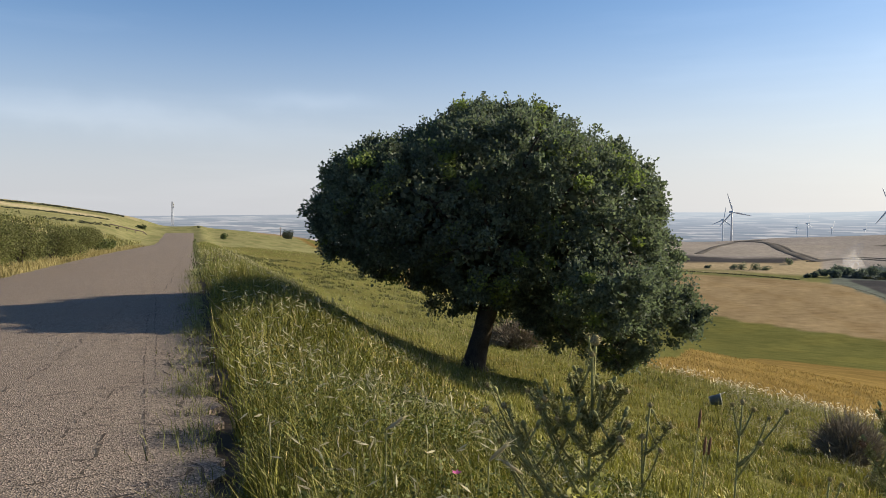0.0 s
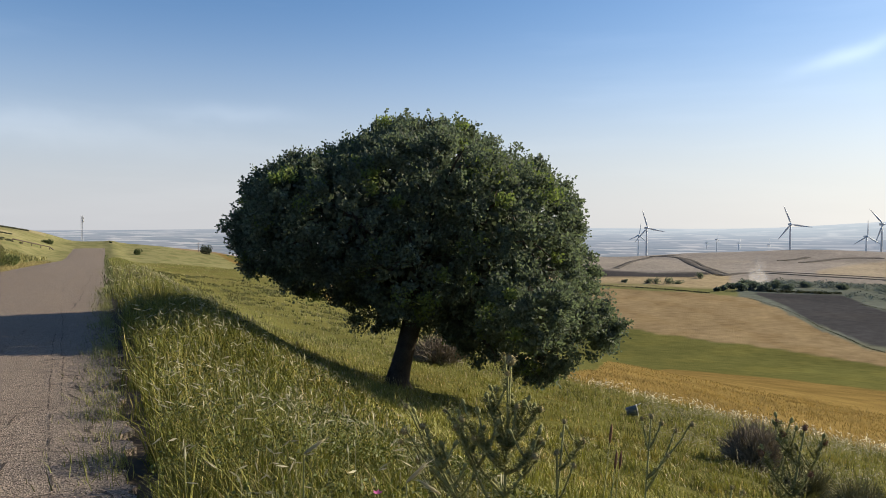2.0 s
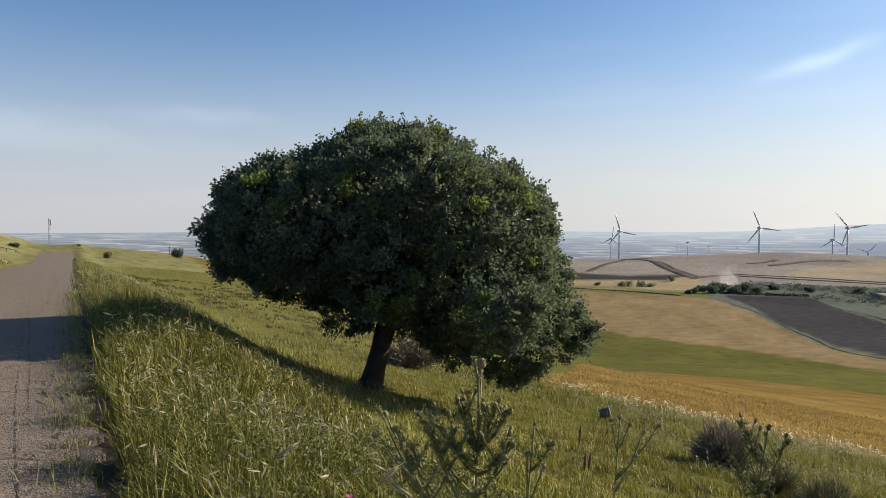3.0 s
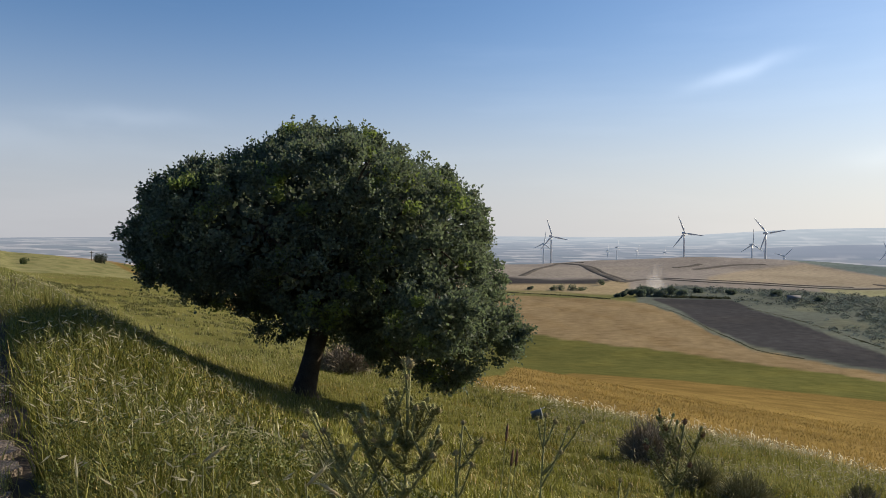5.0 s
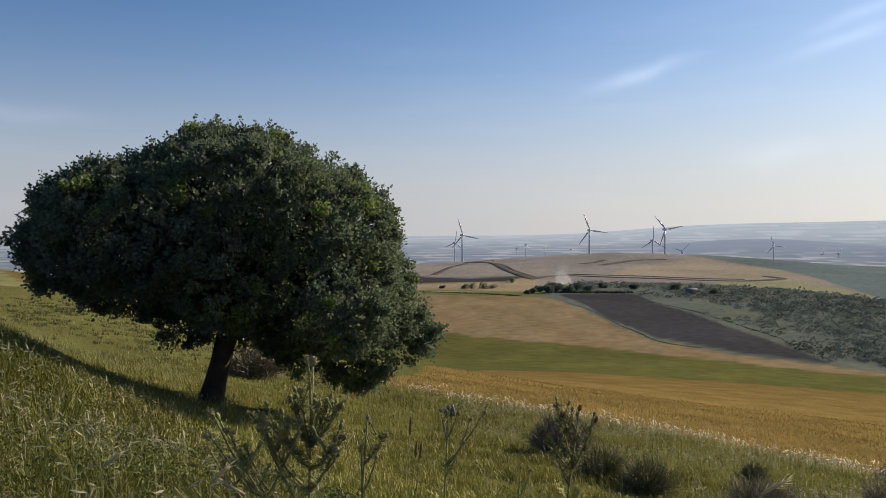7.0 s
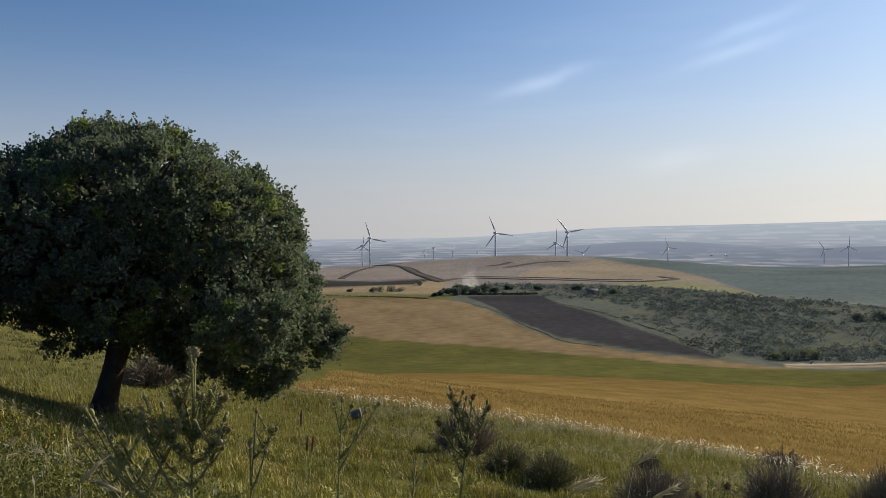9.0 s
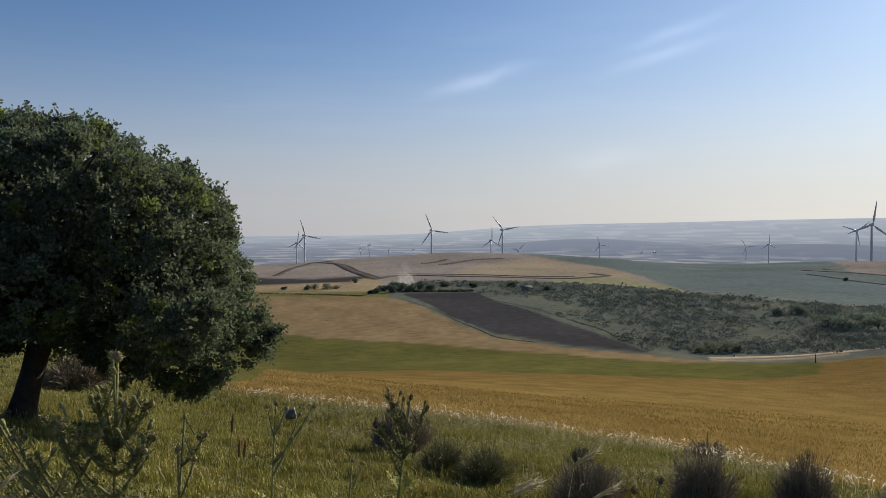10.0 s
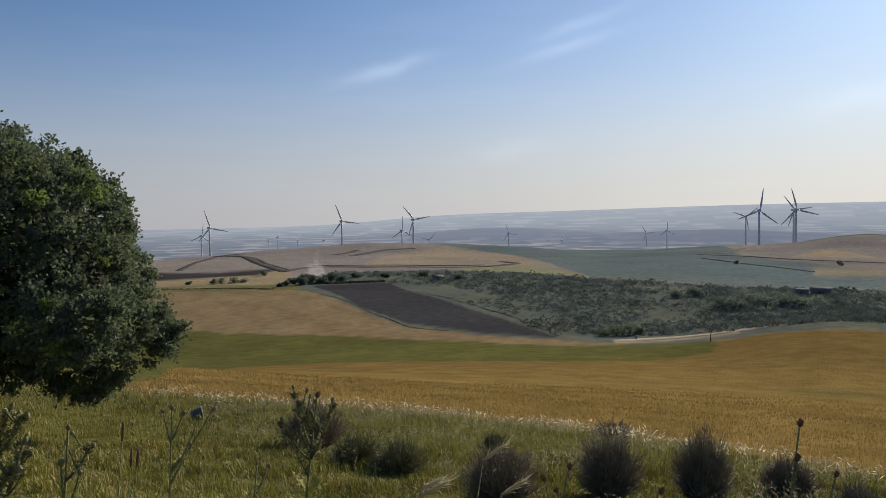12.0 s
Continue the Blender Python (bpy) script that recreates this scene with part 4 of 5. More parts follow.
# ---- seed heads and feathery grasses ----
def heads(n, spots, stalk, size, tones, name, label, seed, awns=5, mat=M_STRAW):
    """Bearded ears on thin bent stalks."""
    r = np.random.default_rng(seed)
    x, y = spots
    base = np.stack([x, y, land(x, y) - 0.02], 1)
    h = stalk * r.uniform(0.75, 1.15, n)
    a = r.uniform(0, 2 * np.pi, n)
    lean = np.stack([np.cos(a) * 0.12 - 0.12, np.sin(a) * 0.12 + 0.03], 1) * h[:, None]
    top = base + np.stack([lean[:, 0], lean[:, 1], h], 1)
    d = np.stack([lean[:, 0] / h * 2.5, lean[:, 1] / h * 2.5, r.uniform(-0.45, 0.6, n)], 1)
    d /= np.linalg.norm(d, axis=1)[:, None]
    w = np.cross(d, r.normal(size=(n, 3)))
    w /= np.linalg.norm(w, axis=1)[:, None]
    u = np.cross(d, w)
    sz = size * r.uniform(0.7, 1.25, n)[:, None]
    thin = np.maximum(0.0016, sz * 0.02)
    tip = top + d * sz
    fat = sz * 0.08
    mid = top + d * sz * 0.4
    rows = [base - w * thin, base + w * thin, top + w * thin, top - w * thin, top, mid + w * fat, tip, mid - w * fat, mid + u * fat, mid - u * fat]
    faces4 = [(0, 1, 2, 3), (4, 5, 6, 7), (4, 8, 6, 9)]
    faces3 = []
    for k in range(awns):
        f = 0.15 + 0.75 * k / max(awns - 1, 1)
        q = top + d * sz * f
        s = (w * math.cos(k * 2.4) + u * math.sin(k * 2.4))
        e = q + d * sz * 0.9 + s * sz * 0.4
        i = len(rows)
        rows += [q - s * thin * 0.6, q + s * thin * 0.6 + d * thin * 2, e]
        faces3.append((i, i + 1, i + 2))
    m = len(rows)
    v = np.stack(rows, 1).reshape(-1, 3)
    i = (np.arange(n) * m)[:, None, None]
    f = [(i + np.array(faces4)).reshape(-1, 4)]
    if faces3:
        f.append((i + np.array(faces3)).reshape(-1, 3))
    full = np.repeat(tones, m, 0).reshape(n, m, 3)
    full[:, :2] = full[:, :2] * 0.2 + np.array([0.1, 0.12, 0.035]) * 0.8
    full[:, 2:4] = full[:, 2:4] * 0.5 + np.array([0.16, 0.16, 0.05]) * 0.5
    tagged(new(name, mesh_of(name, v, f, mat, full.reshape(-1, 3))), label, "grass", kind="stuff")


r = np.random.default_rng(60)
x, y, l, s, d = scatter(9000, 2.3, 8, -10, 97, 61, lambda x, y, l, s, q: (s < 3.0) & (q.random(len(x)) < 0.22 + 0.4 * ripple(x, y, 1.3, 45)))
heads(len(x), (x, y), tall(s) * 1.03, 0.07, np.array([0.55, 0.52, 0.37]) * r.uniform(0.55, 1.15, (len(x), 1)), "seed_heads", "pale bearded ears of wild barley above the verge grass", 62, 9, M_FEATHER)
x, y, l, s, d = scatter(6000, 8, 40, -8, 60, 63, lambda x, y, l, s, q: (s < 3.2))
heads(len(x), (x, y), tall(s) * 1.1, 0.12, np.array([0.5, 0.47, 0.3]) * r.uniform(0.55, 1.15, (len(x), 1)), "seed_heads", "pale bearded ears of wild barley along the road", 64, 2, M_FEATHER)
x, y, l, s, d = scatter(1300, 7.0, 12.5, 3, 26, 166, lambda x, y, l, s, q: (s < 3.6) & (s > 0.5) & (q.random(len(x)) < 0.3 + 0.3 * ripple(x, y, 1.0, 167)))
heads(len(x), (x, y), tall(s) * 0.92, 0.08, np.array([0.58, 0.55, 0.4]) * r.uniform(0.6, 1.15, (len(x), 1)), "seed_heads", "pale ears of wild barley around the tree's shade", 168, 5, M_FEATHER)
x, y, l, s, d = scatter(95000, 9, 60, 12, 97, 65, lambda x, y, l, s, q: (np.abs(grass_edge_gap(x, y) + 1.2 + 0.5 * ripple(x, y, 4, 46)) < 0.6 + 1.3 * q.random(len(x))**2.5) & (ripple(x, y, 3.5, 49) + q.normal(0, 0.3, len(x)) > -0.5))
heads(len(x), (x, y), 0.3 + 0 * x, 0.12, np.array([0.8, 0.74, 0.6]) * r.uniform(0.6, 1.15, (len(x), 1)), "feather_grass", "silvery white feather grass along the edge of the barley field", 66, 2, M_FEATHER)
x, y, l, s, d = scatter(22000, 7, 24, 44, 97, 67, lambda x, y, l, s, q: (s > 9) & (grass_edge_gap(x, y) < -0.3) & (ripple(x, y, 3, 47) + q.normal(0, 0.35, len(x)) > 0.25 - 0.05 * (s - 9)))
heads(len(x), (x, y), 0.26 + 0 * x, 0.085, np.array([0.36, 0.34, 0.25]) * r.uniform(0.55, 1.1, (len(x), 1)), "feather_grass", "pale feathery grass on the lower slope", 68, 2, M_FEATHER)
x, y, l, s, d = scatter(16000, 8, 45, -2, 60, 163, lambda x, y, l, s, q: (s > 2.4) & (s < 13) & (grass_edge_gap(x, y) < -1) & (ripple(x, y, 4, 164) + q.normal(0, 0.3, len(x)) > 0.25))
heads(len(x), (x, y), 0.2 + 0 * x, 0.07, np.array([0.42, 0.4, 0.27]) * r.uniform(0.55, 1.15, (len(x), 1)), "seed_heads", "pale seed heads scattered through the slope grass", 165, 0, M_FEATHER)
# standing barley near the field's edge
x, y, l, s, d = scatter(90000, 14, 60, 36, 97, 69, lambda x, y, l, s, q: (grass_edge_gap(x, y) > 0.1) & (np.hypot(x, y) < edge(np.degrees(np.arctan2(x, y)), BARLEY_END)) & (q.random(len(x)) > ramp(np.hypot(x, y), 26, 60)))
t = np.array([0.295, 0.215, 0.085]) * r.uniform(0.82, 1.15, (len(x), 1))
g = ramp(ripple(x, y, 5, 48) + r.normal(0, 0.4, len(x)), 0.1, 0.9)[:, None]
t = t * (1 - g) + np.array([0.31, 0.225, 0.09]) * g
t = t * (1 + 0.22 * ripple(x, y * 1.6, 7, 81) + 0.12 * ripple(x, y, 2, 82))[:, None]
blades(len(x), (x, y), 0.12 + 0 * x, 0.0008 * np.hypot(x, y) + 0.005, 0.1, t, "barley", "ripening orange-yellow barley", M_STRAW, 70)
# weeds along the crumbling road edge
r2 = np.random.default_rng(72)
n = 8000
l = 3.2 + 26 * r2.random(n)**1.6
cl = ripple(l, l * 0, 0.9, 73, 3)
s = 0.06 - np.abs(r2.normal(0, 0.2, n)) + 0.14 * r2.random(n)
ok = cl + r2.normal(0, 0.3, n) > 0.05
l, s = l[ok], s[ok]
p = road_place(l, s)
blades(len(l), (p[:, 0], p[:, 1]), 0.11 + 0.1 * r2.random(len(l)), 0.006, 0.1, np.array([0.2, 0.2, 0.07]) * r2.uniform(0.5, 1.4, (len(l), 1)), "roadside_weeds", "low weeds growing in the broken road edge", M_GRASS, 74, 0.9)
n = 2600
l = 24 + 130 * r2.random(n)**1.5
s = 0.2 - 0.3 * np.abs(r2.normal(0, 0.6, n)) + 0.3 * r2.random(n)
ok = ripple(l, l * 0, 4, 79, 3) + r2.normal(0, 0.35, n) > -0.1
l, s = l[ok], s[ok]
p = road_place(l, s)
blades(len(l), (p[:, 0], p[:, 1]), 0.14 + 0.16 * r2.random(len(l)), 0.01 + 0.0005 * l, 0.1, np.array([0.1, 0.11, 0.045]) * r2.uniform(0.5, 1.4, (len(l), 1)), "roadside_weeds", "dark weeds crowding the road's edge", M_GRASS, 77, 0.9)
n = 9000
l = 16 + 90 * r2.random(n)**1.3
s = -6.3 - np.abs(r2.normal(0, 0.9, n))
p = road_place(l, s)
blades(n, (p[:, 0], p[:, 1]), 0.16 + 0.2 * r2.random(n), 0.025, 0.05, np.array([0.28, 0.24, 0.11]) * r2.uniform(0.5, 1.3, (n, 1)), "bank_grass", "dry straw-coloured grass on the far bank of the road", M_STRAW, 75)

n = 17000
l = 24 + 110 * r2.random(n)
s = -8.5 - 26 * r2.random(n)**1.4
ok = ripple(l, s * 2, 9, 76) + r2.normal(0, 0.4, n) > -0.2
l, s = l[ok], s[ok]
p = road_place(l, s)
blades(len(l), (p[:, 0], p[:, 1]), 0.35 + 0.4 * r2.random(len(l)), 0.03 + 0.0006 * l, 0.05, np.array([0.2, 0.19, 0.075]) * r2.uniform(0.5, 1.4, (len(l), 1)), "bank_grass", "rough olive grass on the hill beside the road", M_GRASS, 78, short_share=0.3)


# ---- thistles ----
def spiky_bud(size, seed, dry):
    h, rd = Heap(), random.Random(seed)
    rings_, seg = 5, 8
    v, q = [], []
    for i in range(rings_ + 1):
        t = math.pi * i / rings_
        for j in range(seg):
            a = 2 * math.pi * j / seg
            v.append((size * math.sin(t) * math.cos(a), size * math.sin(t) * math.sin(a), size * (1.1 - 1.2 * math.cos(t))))
    for i in range(rings_):
        for j in range(seg):
            a, b = i * seg + j, i * seg + (j + 1) % seg
            q.append((a, b, b + seg, a + seg))
    h.add(v, q)
    for _ in range(46):
        u = Vector((rd.gauss(0, 1), rd.gauss(0, 1), rd.gauss(0.5, 0.8))).normalized()
        c = Vector((0, 0, size * 1.1)) + u * size * 0.95
        k = u.orthogonal().normalized() * size * 0.14
        tip = c + u * size * rd.uniform(0.5, 1.2)
        h.add([c - k, c + k, tip], t=[(0, 1, 2)])
    if dry:
        for _ in range(30):
            a, w = rd.uniform(0, 6.283), rd.uniform(0, 0.8)
            c = Vector((math.cos(a) * size * 0.5, math.sin(a) * size * 0.5, size * 2.1))
            k = Vector((-math.sin(a), math.cos(a), 0)) * size * 0.12
            h.add([c - k, c + k, c + Vector((math.cos(a) * w * size, math.sin(a) * w * size, size * 0.8))], t=[(0, 1, 2)])
    return h.mesh("bud", M_DRYBUD if dry else M_BUD)


BUDS = [spiky_bud(0.007, 1, False), spiky_bud(0.0085, 2, True), spiky_bud(0.0125, 3, False)]


def thistle(az, dist, tips, seed, leafy=1.0, dry=False, grand=False, label="spiny branching thistle with small heads in the verge grass"):
    """A thistle at that spot; tips are the ends of its shoots, across and up."""
    rd = random.Random(seed)
    tips = [(x, z + 0.038) for x, z in tips]
    right, deep = Vector((math.cos(radians(az)), -math.sin(radians(az)), 0)), Vector((math.sin(radians(az)), math.cos(radians(az)), 0))
    base = polar(az, dist, -0.03)
    plant = holder("thistle", Matrix.Translation(base), label, "thistle", "thistles on the verge")
    top = max(tips, key=lambda p: p[1])
    lead = [Vector((0, 0, 0)), right * top[0] * 0.25 + Vector((0, 0, top[1] * 0.4)), right * top[0] * 0.7 + Vector((0, 0, top[1] * 0.75)), right * top[0] + Vector((0, 0, top[1]))]

    def on_lead(f):
        f = max(0.0, min(1.0, f)) * 3
        i = min(int(f), 2)
        return lead[i].lerp(lead[i + 1], f - i)

    def foliage(heap, pts, n, size):
        for _ in range(n):
            f = rd.random() * (len(pts) - 1)
            i = min(int(f), len(pts) - 2)
            p = pts[i].lerp(pts[i + 1], f - i)
            a = rd.uniform(0, 6.283)
            out = Vector((math.cos(a), math.sin(a), rd.uniform(-0.2, 0.9))).normalized()
            ln = size * rd.uniform(0.5, 1.4)
            sd = out.cross(Vector((0, 0, 1))).normalized() * ln * 0.16
            up = Vector((0, 0, ln * rd.uniform(-0.1, 0.25)))
            # lobed leaf: three pairs of spiny points along a bent rib
            v = [p, p + out * ln * 0.5 + up, p + out * ln + up * 0.4]
            t = []
            for k, (fr, wd) in enumerate(((0.25, 1.5), (0.5, 1.9), (0.78, 1.2))):
                c = p + out * ln * fr + up * (fr * 2 if fr < 0.5 else 1)
                nx = p + out * ln * (fr + 0.2) + up * 0.9
                for sg in (-1, 1):
                    b = len(v)
                    v += [c, nx, c + sd * sg * wd + out * ln * 0.14 + Vector((0, 0, rd.uniform(-0.1, 0.25) * ln))]
                    t.append((b, b + 1, b + 2))
            b = len(v)
            v += [p - sd * 0.35, p + sd * 0.35, v[2]]
            t.append((b, b + 1, b + 2))
            heap.add(v, t=t)

    stem = Heap()
    girth = 0.72 if leafy > 0.9 else 0.6
    stem.tube(lead, [0.0085 * girth, 0.0075 * girth, 0.0052 * girth, 0.0042 * girth], 7)
    part("stem", stem.mesh("stem", M_THISTLE, smooth=True), plant)
    leaves = Heap()
    foliage(leaves, lead[:3], int(300 * leafy), 0.056)
    foliage(leaves, lead[2:], int(30 * leafy) + 10, 0.012)
    for i, (tx, tz) in enumerate(tips):
        end = right * tx + Vector((0, 0, tz)) + deep * rd.uniform(-0.07, 0.07) * (0 if (tx, tz) == top else 1)
        if (tx, tz) != top:
            reach = math.hypot(tx - top[0], 0.2 * (top[1] - tz))
            start = on_lead((tz - 0.06 - rd.uniform(0.0, 0.12) - (1.35 if grand else 1.15) * reach) / top[1])
            knee = start.lerp(end, 0.5) + right * (0.1 * (tx - start.dot(right))) - Vector((0, 0, 0.01))
            pts = [start, start.lerp(knee, 0.6), knee.lerp(end, 0.5), end]
            b = Heap()
            slim = 0.7 if leafy > 0.9 else 0.6
            b.tube(pts, [0.0058 * slim, 0.005 * slim, 0.0042 * slim, 0.0034 * slim], 6)
            upright = abs(tx - top[0]) < 0.024 or leafy < 0.6
            foliage(b, pts, int((50 if upright else 150) * leafy) + 24, 0.0125 if upright else 0.017)
            # short leafy side shoots ending in small knobs
            for _ in range(0 if upright else rd.randint(2, 4)):
                f = rd.uniform(0.35, 0.85)
                p = start.lerp(end, f) if f > 0.5 else start.lerp(knee, f * 2)
                side = right * rd.choice((-1, 1)) * rd.uniform(0.012, 0.032) + deep * rd.uniform(-0.03, 0.03) + Vector((0, 0, rd.uniform(0.03, 0.065)))
                b.tube([p, p + side * 0.5 - Vector((0, 0, 0.004)), p + side], [0.0028, 0.0024, 0.0022], 5)
                b.tube([p + side * 0.9, p + side, p + side * 1.12, p + side * 1.2], [0.002, 0.005, 0.005, 0.001], 6)
                foliage(b, [p, p + side], 16, 0.014)
            branch = part("branch", b.mesh("branch", M_THISTLE), plant)
        else:
            branch = plant
            pts = lead
        bud = part("bud", BUDS[2 if grand and (tx, tz) == top else (1 if dry else 0)], branch, "brown spiny seed head" if dry else "green spiny bud")
        bud.location = end - Vector((0, 0, 0.01))
        d = (pts[-1] - pts[-2]).normalized()
        bud.rotation_mode = "QUATERNION"
        bud.rotation_quaternion = d.to_track_quat("Z", "Y")
        bud.scale = (1, 1, 1) if rd.random() < 0.6 else (0.8, 0.8, 0.85)
    part("leaves", leaves.mesh("leaves", M_THISTLE_LEAF), plant, "jagged spiny grey-green leaves")
    return plant


thistle(32.62, 1.6, [(0.037, 1.325), (0.012, 1.269), (-0.008, 1.251), (-0.059, 1.238), (0.058, 1.254), (0.078, 1.25), (0.107, 1.244), (-0.194, 1.235), (-0.185, 1.207), (0.092, 1.161), (0.109, 1.182), (-0.1, 1.234), (-0.034, 1.196), (0.018, 1.194), (0.03, 1.348), (0.044, 1.349), (-0.13, 1.15), (-0.152, 1.2), (-0.075, 1.2), (-0.205, 1.15), (-0.17, 1.1)], 1, 1.0, grand=True,
        label="tall bushy thistle with a pale round head and spiny side shoots")
thistle(35.99, 1.9, [(0.079, 1.152), (0.127, 1.094), (0.06, 1.068), (0.101, 1.058)], 2, 0.7)
thistle(43.51, 2.15, [(0.029, 1.127), (0.054, 1.136), (0.082, 1.112), (0.123, 1.091), (0.165, 1.114), (0.098, 1.039)], 3, 0.45, label="thin forked thistle with bare stems")
thistle(52.4, 2.3, [(0.056, 1.118), (0.073, 1.106), (0.127, 1.127), (0.177, 1.089), (0.018, 1.04), (0.14, 1.005), (0.05, 0.98)], 4, 1.2, True, label="thistle with dark dry heads in front of the shrubs")
thistle(88.77, 2.5, [(0.105, 1.16), (0.098, 1.055)], 5, 0.25, True, label="single tall thistle stalk with one dry head")
thistle(89.81, 2.5, [(0.156, 1.02)], 6, 0.2, True, label="short thistle stalk with one dry head")
thistle(48.98, 2.3, [(0.073, 0.92), (0.105, 0.885)], 7, 0.3)
thistle(71.08, 2.4, [(0.091, 0.89), (0.171, 0.92), (0.129, 0.87)], 8, 0.3, True)
thistle(77.14, 2.4, [(0.116, 0.9), (0.199, 0.89)], 9, 0.3, True)
thistle(85.97, 2.5, [(0.14, 0.97)], 10, 0.3, True, label="short thistle stalk with one dry head")


# ---- dry shrubs on the slope ----
def dry_shrub(az, dist, wide, high, seed, n=1500, mat=M_TWIG, label="dark twiggy half-dry shrub on the grassy slope"):
    rs = np.random.default_rng(seed)
    base = polar(az, dist, -0.02)
    plant = holder("shrub", Matrix.Translation(base), label, "shrub", "dry shrubs on the slope")
    h = Heap()
    for k in range(9):
        a, f = rs.uniform(0, 6.28), rs.uniform(0.3, 1)
        e = Vector((math.cos(a) * wide * 0.3 * f, math.sin(a) * wide * 0.3 * f, high * 0.55))
        h.tube([(0.06 * math.cos(a), 0.06 * math.sin(a), 0), e * 0.5, e], [0.014, 0.01, 0.006], 5)
    part("stem", h.mesh("stem", M_BARK), plant)
    # main twigs fan up to a lumpy dome, finer ones fork off them
    lean = np.arccos(rs.uniform(0.3, 1.0, n))
    a = rs.uniform(0, 6.283, n)
    u = np.stack([np.sin(lean) * np.cos(a), np.sin(lean) * np.sin(a), np.cos(lean)], 1)
    lump = 1 + 0.2 * ripple(u[:, 0] * 2, u[:, 1] * 2 + u[:, 2], 1.1, seed, 3)
    dome = u * (lump * (1 - 0.42 * rs.random(n)**2.2))[:, None] * np.array([wide * 0.52, wide * 0.52, high])
    root = np.stack([np.cos(a), np.sin(a), 0 * a], 1) * (wide * 0.16 * rs.random(n))[:, None]
    fork = rs.random(n) < 0.6
    f0 = np.where(fork, rs.uniform(0.45, 0.92, n), 0.0)[:, None]
    start = root + (dome - root) * f0
    tip = dome + rs.normal(0, 0.035, (n, 3)) * np.where(fork, 2.3, 0.7)[:, None] * (wide / 1.1)
    mid = (start + tip) / 2 + rs.normal(0, 0.02, (n, 3)) + np.array([0, 0, 0.02])
    w = np.cross(tip - start, rs.normal(size=(n, 3)))
    w /= np.linalg.norm(w, axis=1)[:, None]
    w *= (rs.uniform(0.003, 0.0065, (n, 1)) * (dist / 10)) * np.where(fork, 0.8, 1.2)[:, None]
    v = np.stack([start - w, start + w, mid + w, mid - w, tip], 1).reshape(-1, 3)
    i = np.arange(n)[:, None] * 5
    part("foliage", mesh_of("foliage", v, [i + np.array([[0, 1, 2, 3]]), i + np.array([[3, 2, 4]])], mat), plant)


for k, row in enumerate(((51.9, 14.0, 1.1, 0.8), (58.7, 11.5, 0.85, 0.5), (66.9, 9.75, 0.98, 0.72), (75.3, 10.8, 0.92, 0.84), (82.2, 10.95, 0.78, 1.0), (87.9, 12.6, 0.78, 0.52), (75.3, 19.2, 1.1, 0.34), (66.1, 15.0, 0.5, 0.26), (27.9, 23.5, 1.9, 0.85), (92.3, 11.5, 0.6, 0.45), (55.3, 12.0, 0.8, 0.5))):
    low = row in ((58.7, 11.5, 0.85, 0.5), (55.3, 12.0, 0.8, 0.5), (66.1, 15.0, 0.5, 0.26))
    dry_shrub(row[0], row[1], row[2] * 1.2, row[3] * 1.15, 80 + k, 700 if row[3] < 0.4 else 1500 if low else 2600 if row[2] > 0.7 else 1200,
              M_TWIG_GREEN if low else M_TWIG, "low greenish twiggy shrub on the grassy slope" if low else "dark twiggy half-dry shrub on the grassy slope")


# ---- bushes and trees ----
def leafy_bush(name, base, wide, high, seed, n, leaf, tone, label, category, group="", trunk=0.0):
    """A bush or small tree: stems and an uneven crown of small leaves."""
    rs = np.random.default_rng(seed)
    plant = holder(name, Matrix.Translation(base), label, category, group)
    h = Heap()
    for k in range(4):
        a = rs.uniform(0, 6.28)
        h.tube([(0, 0, -0.05), (0.1 * wide * math.cos(a), 0.1 * wide * math.sin(a), trunk + high * 0.25), (0.25 * wide * math.cos(a), 0.25 * wide * math.sin(a), trunk + high * 0.6)], [0.03 * high, 0.02 * high, 0.008 * high], 6)
    part("trunk", h.mesh("trunk", M_BARK), plant)
    k = 9
    cs = np.stack([rs.uniform(-0.3, 0.3, k) * wide, rs.uniform(-0.3, 0.3, k) * wide, trunk + rs.uniform(0.14, 0.7, k) * (high - trunk)], 1)
    which = rs.integers(0, k, n)
    u = rs.normal(size=(n, 3))
    u /= np.linalg.norm(u, axis=1)[:, None]
    p = cs[which] + u * rs.uniform(0.6, 1.05, (n, 1)) * np.array([wide * 0.24, wide * 0.24, (high - trunk) * 0.3])
    p[:, 2] = np.maximum(p[:, 2], 0.02)
    d = u * 0.5 + rs.normal(0, 0.7, (n, 3))
    d /= np.linalg.norm(d, axis=1)[:, None]
    w = np.cross(d, rs.normal(size=(n, 3)))
    w /= np.linalg.norm(w, axis=1)[:, None]
    sz = leaf * rs.uniform(0.6, 1.3, (n, 1))
    v = np.stack([p, p + d * sz * 0.5 + w * sz * 0.35, p + d * sz, p + d * sz * 0.5 - w * sz * 0.35], 1).reshape(-1, 3)
    t = np.array(tone) * rs.uniform(0.6, 1.35, (n, 1))
    part("crown", mesh_of("crown", v, np.arange(n * 4).reshape(-1, 4), M_LEAF, np.repeat(t, 4, 0)), plant)
    return plant


def at_road(l, s):
    x, y, _ = road_place(np.array(float(l)), np.array(float(s)))
    return Vector((x, y, float(land(x, y)) - 0.03))


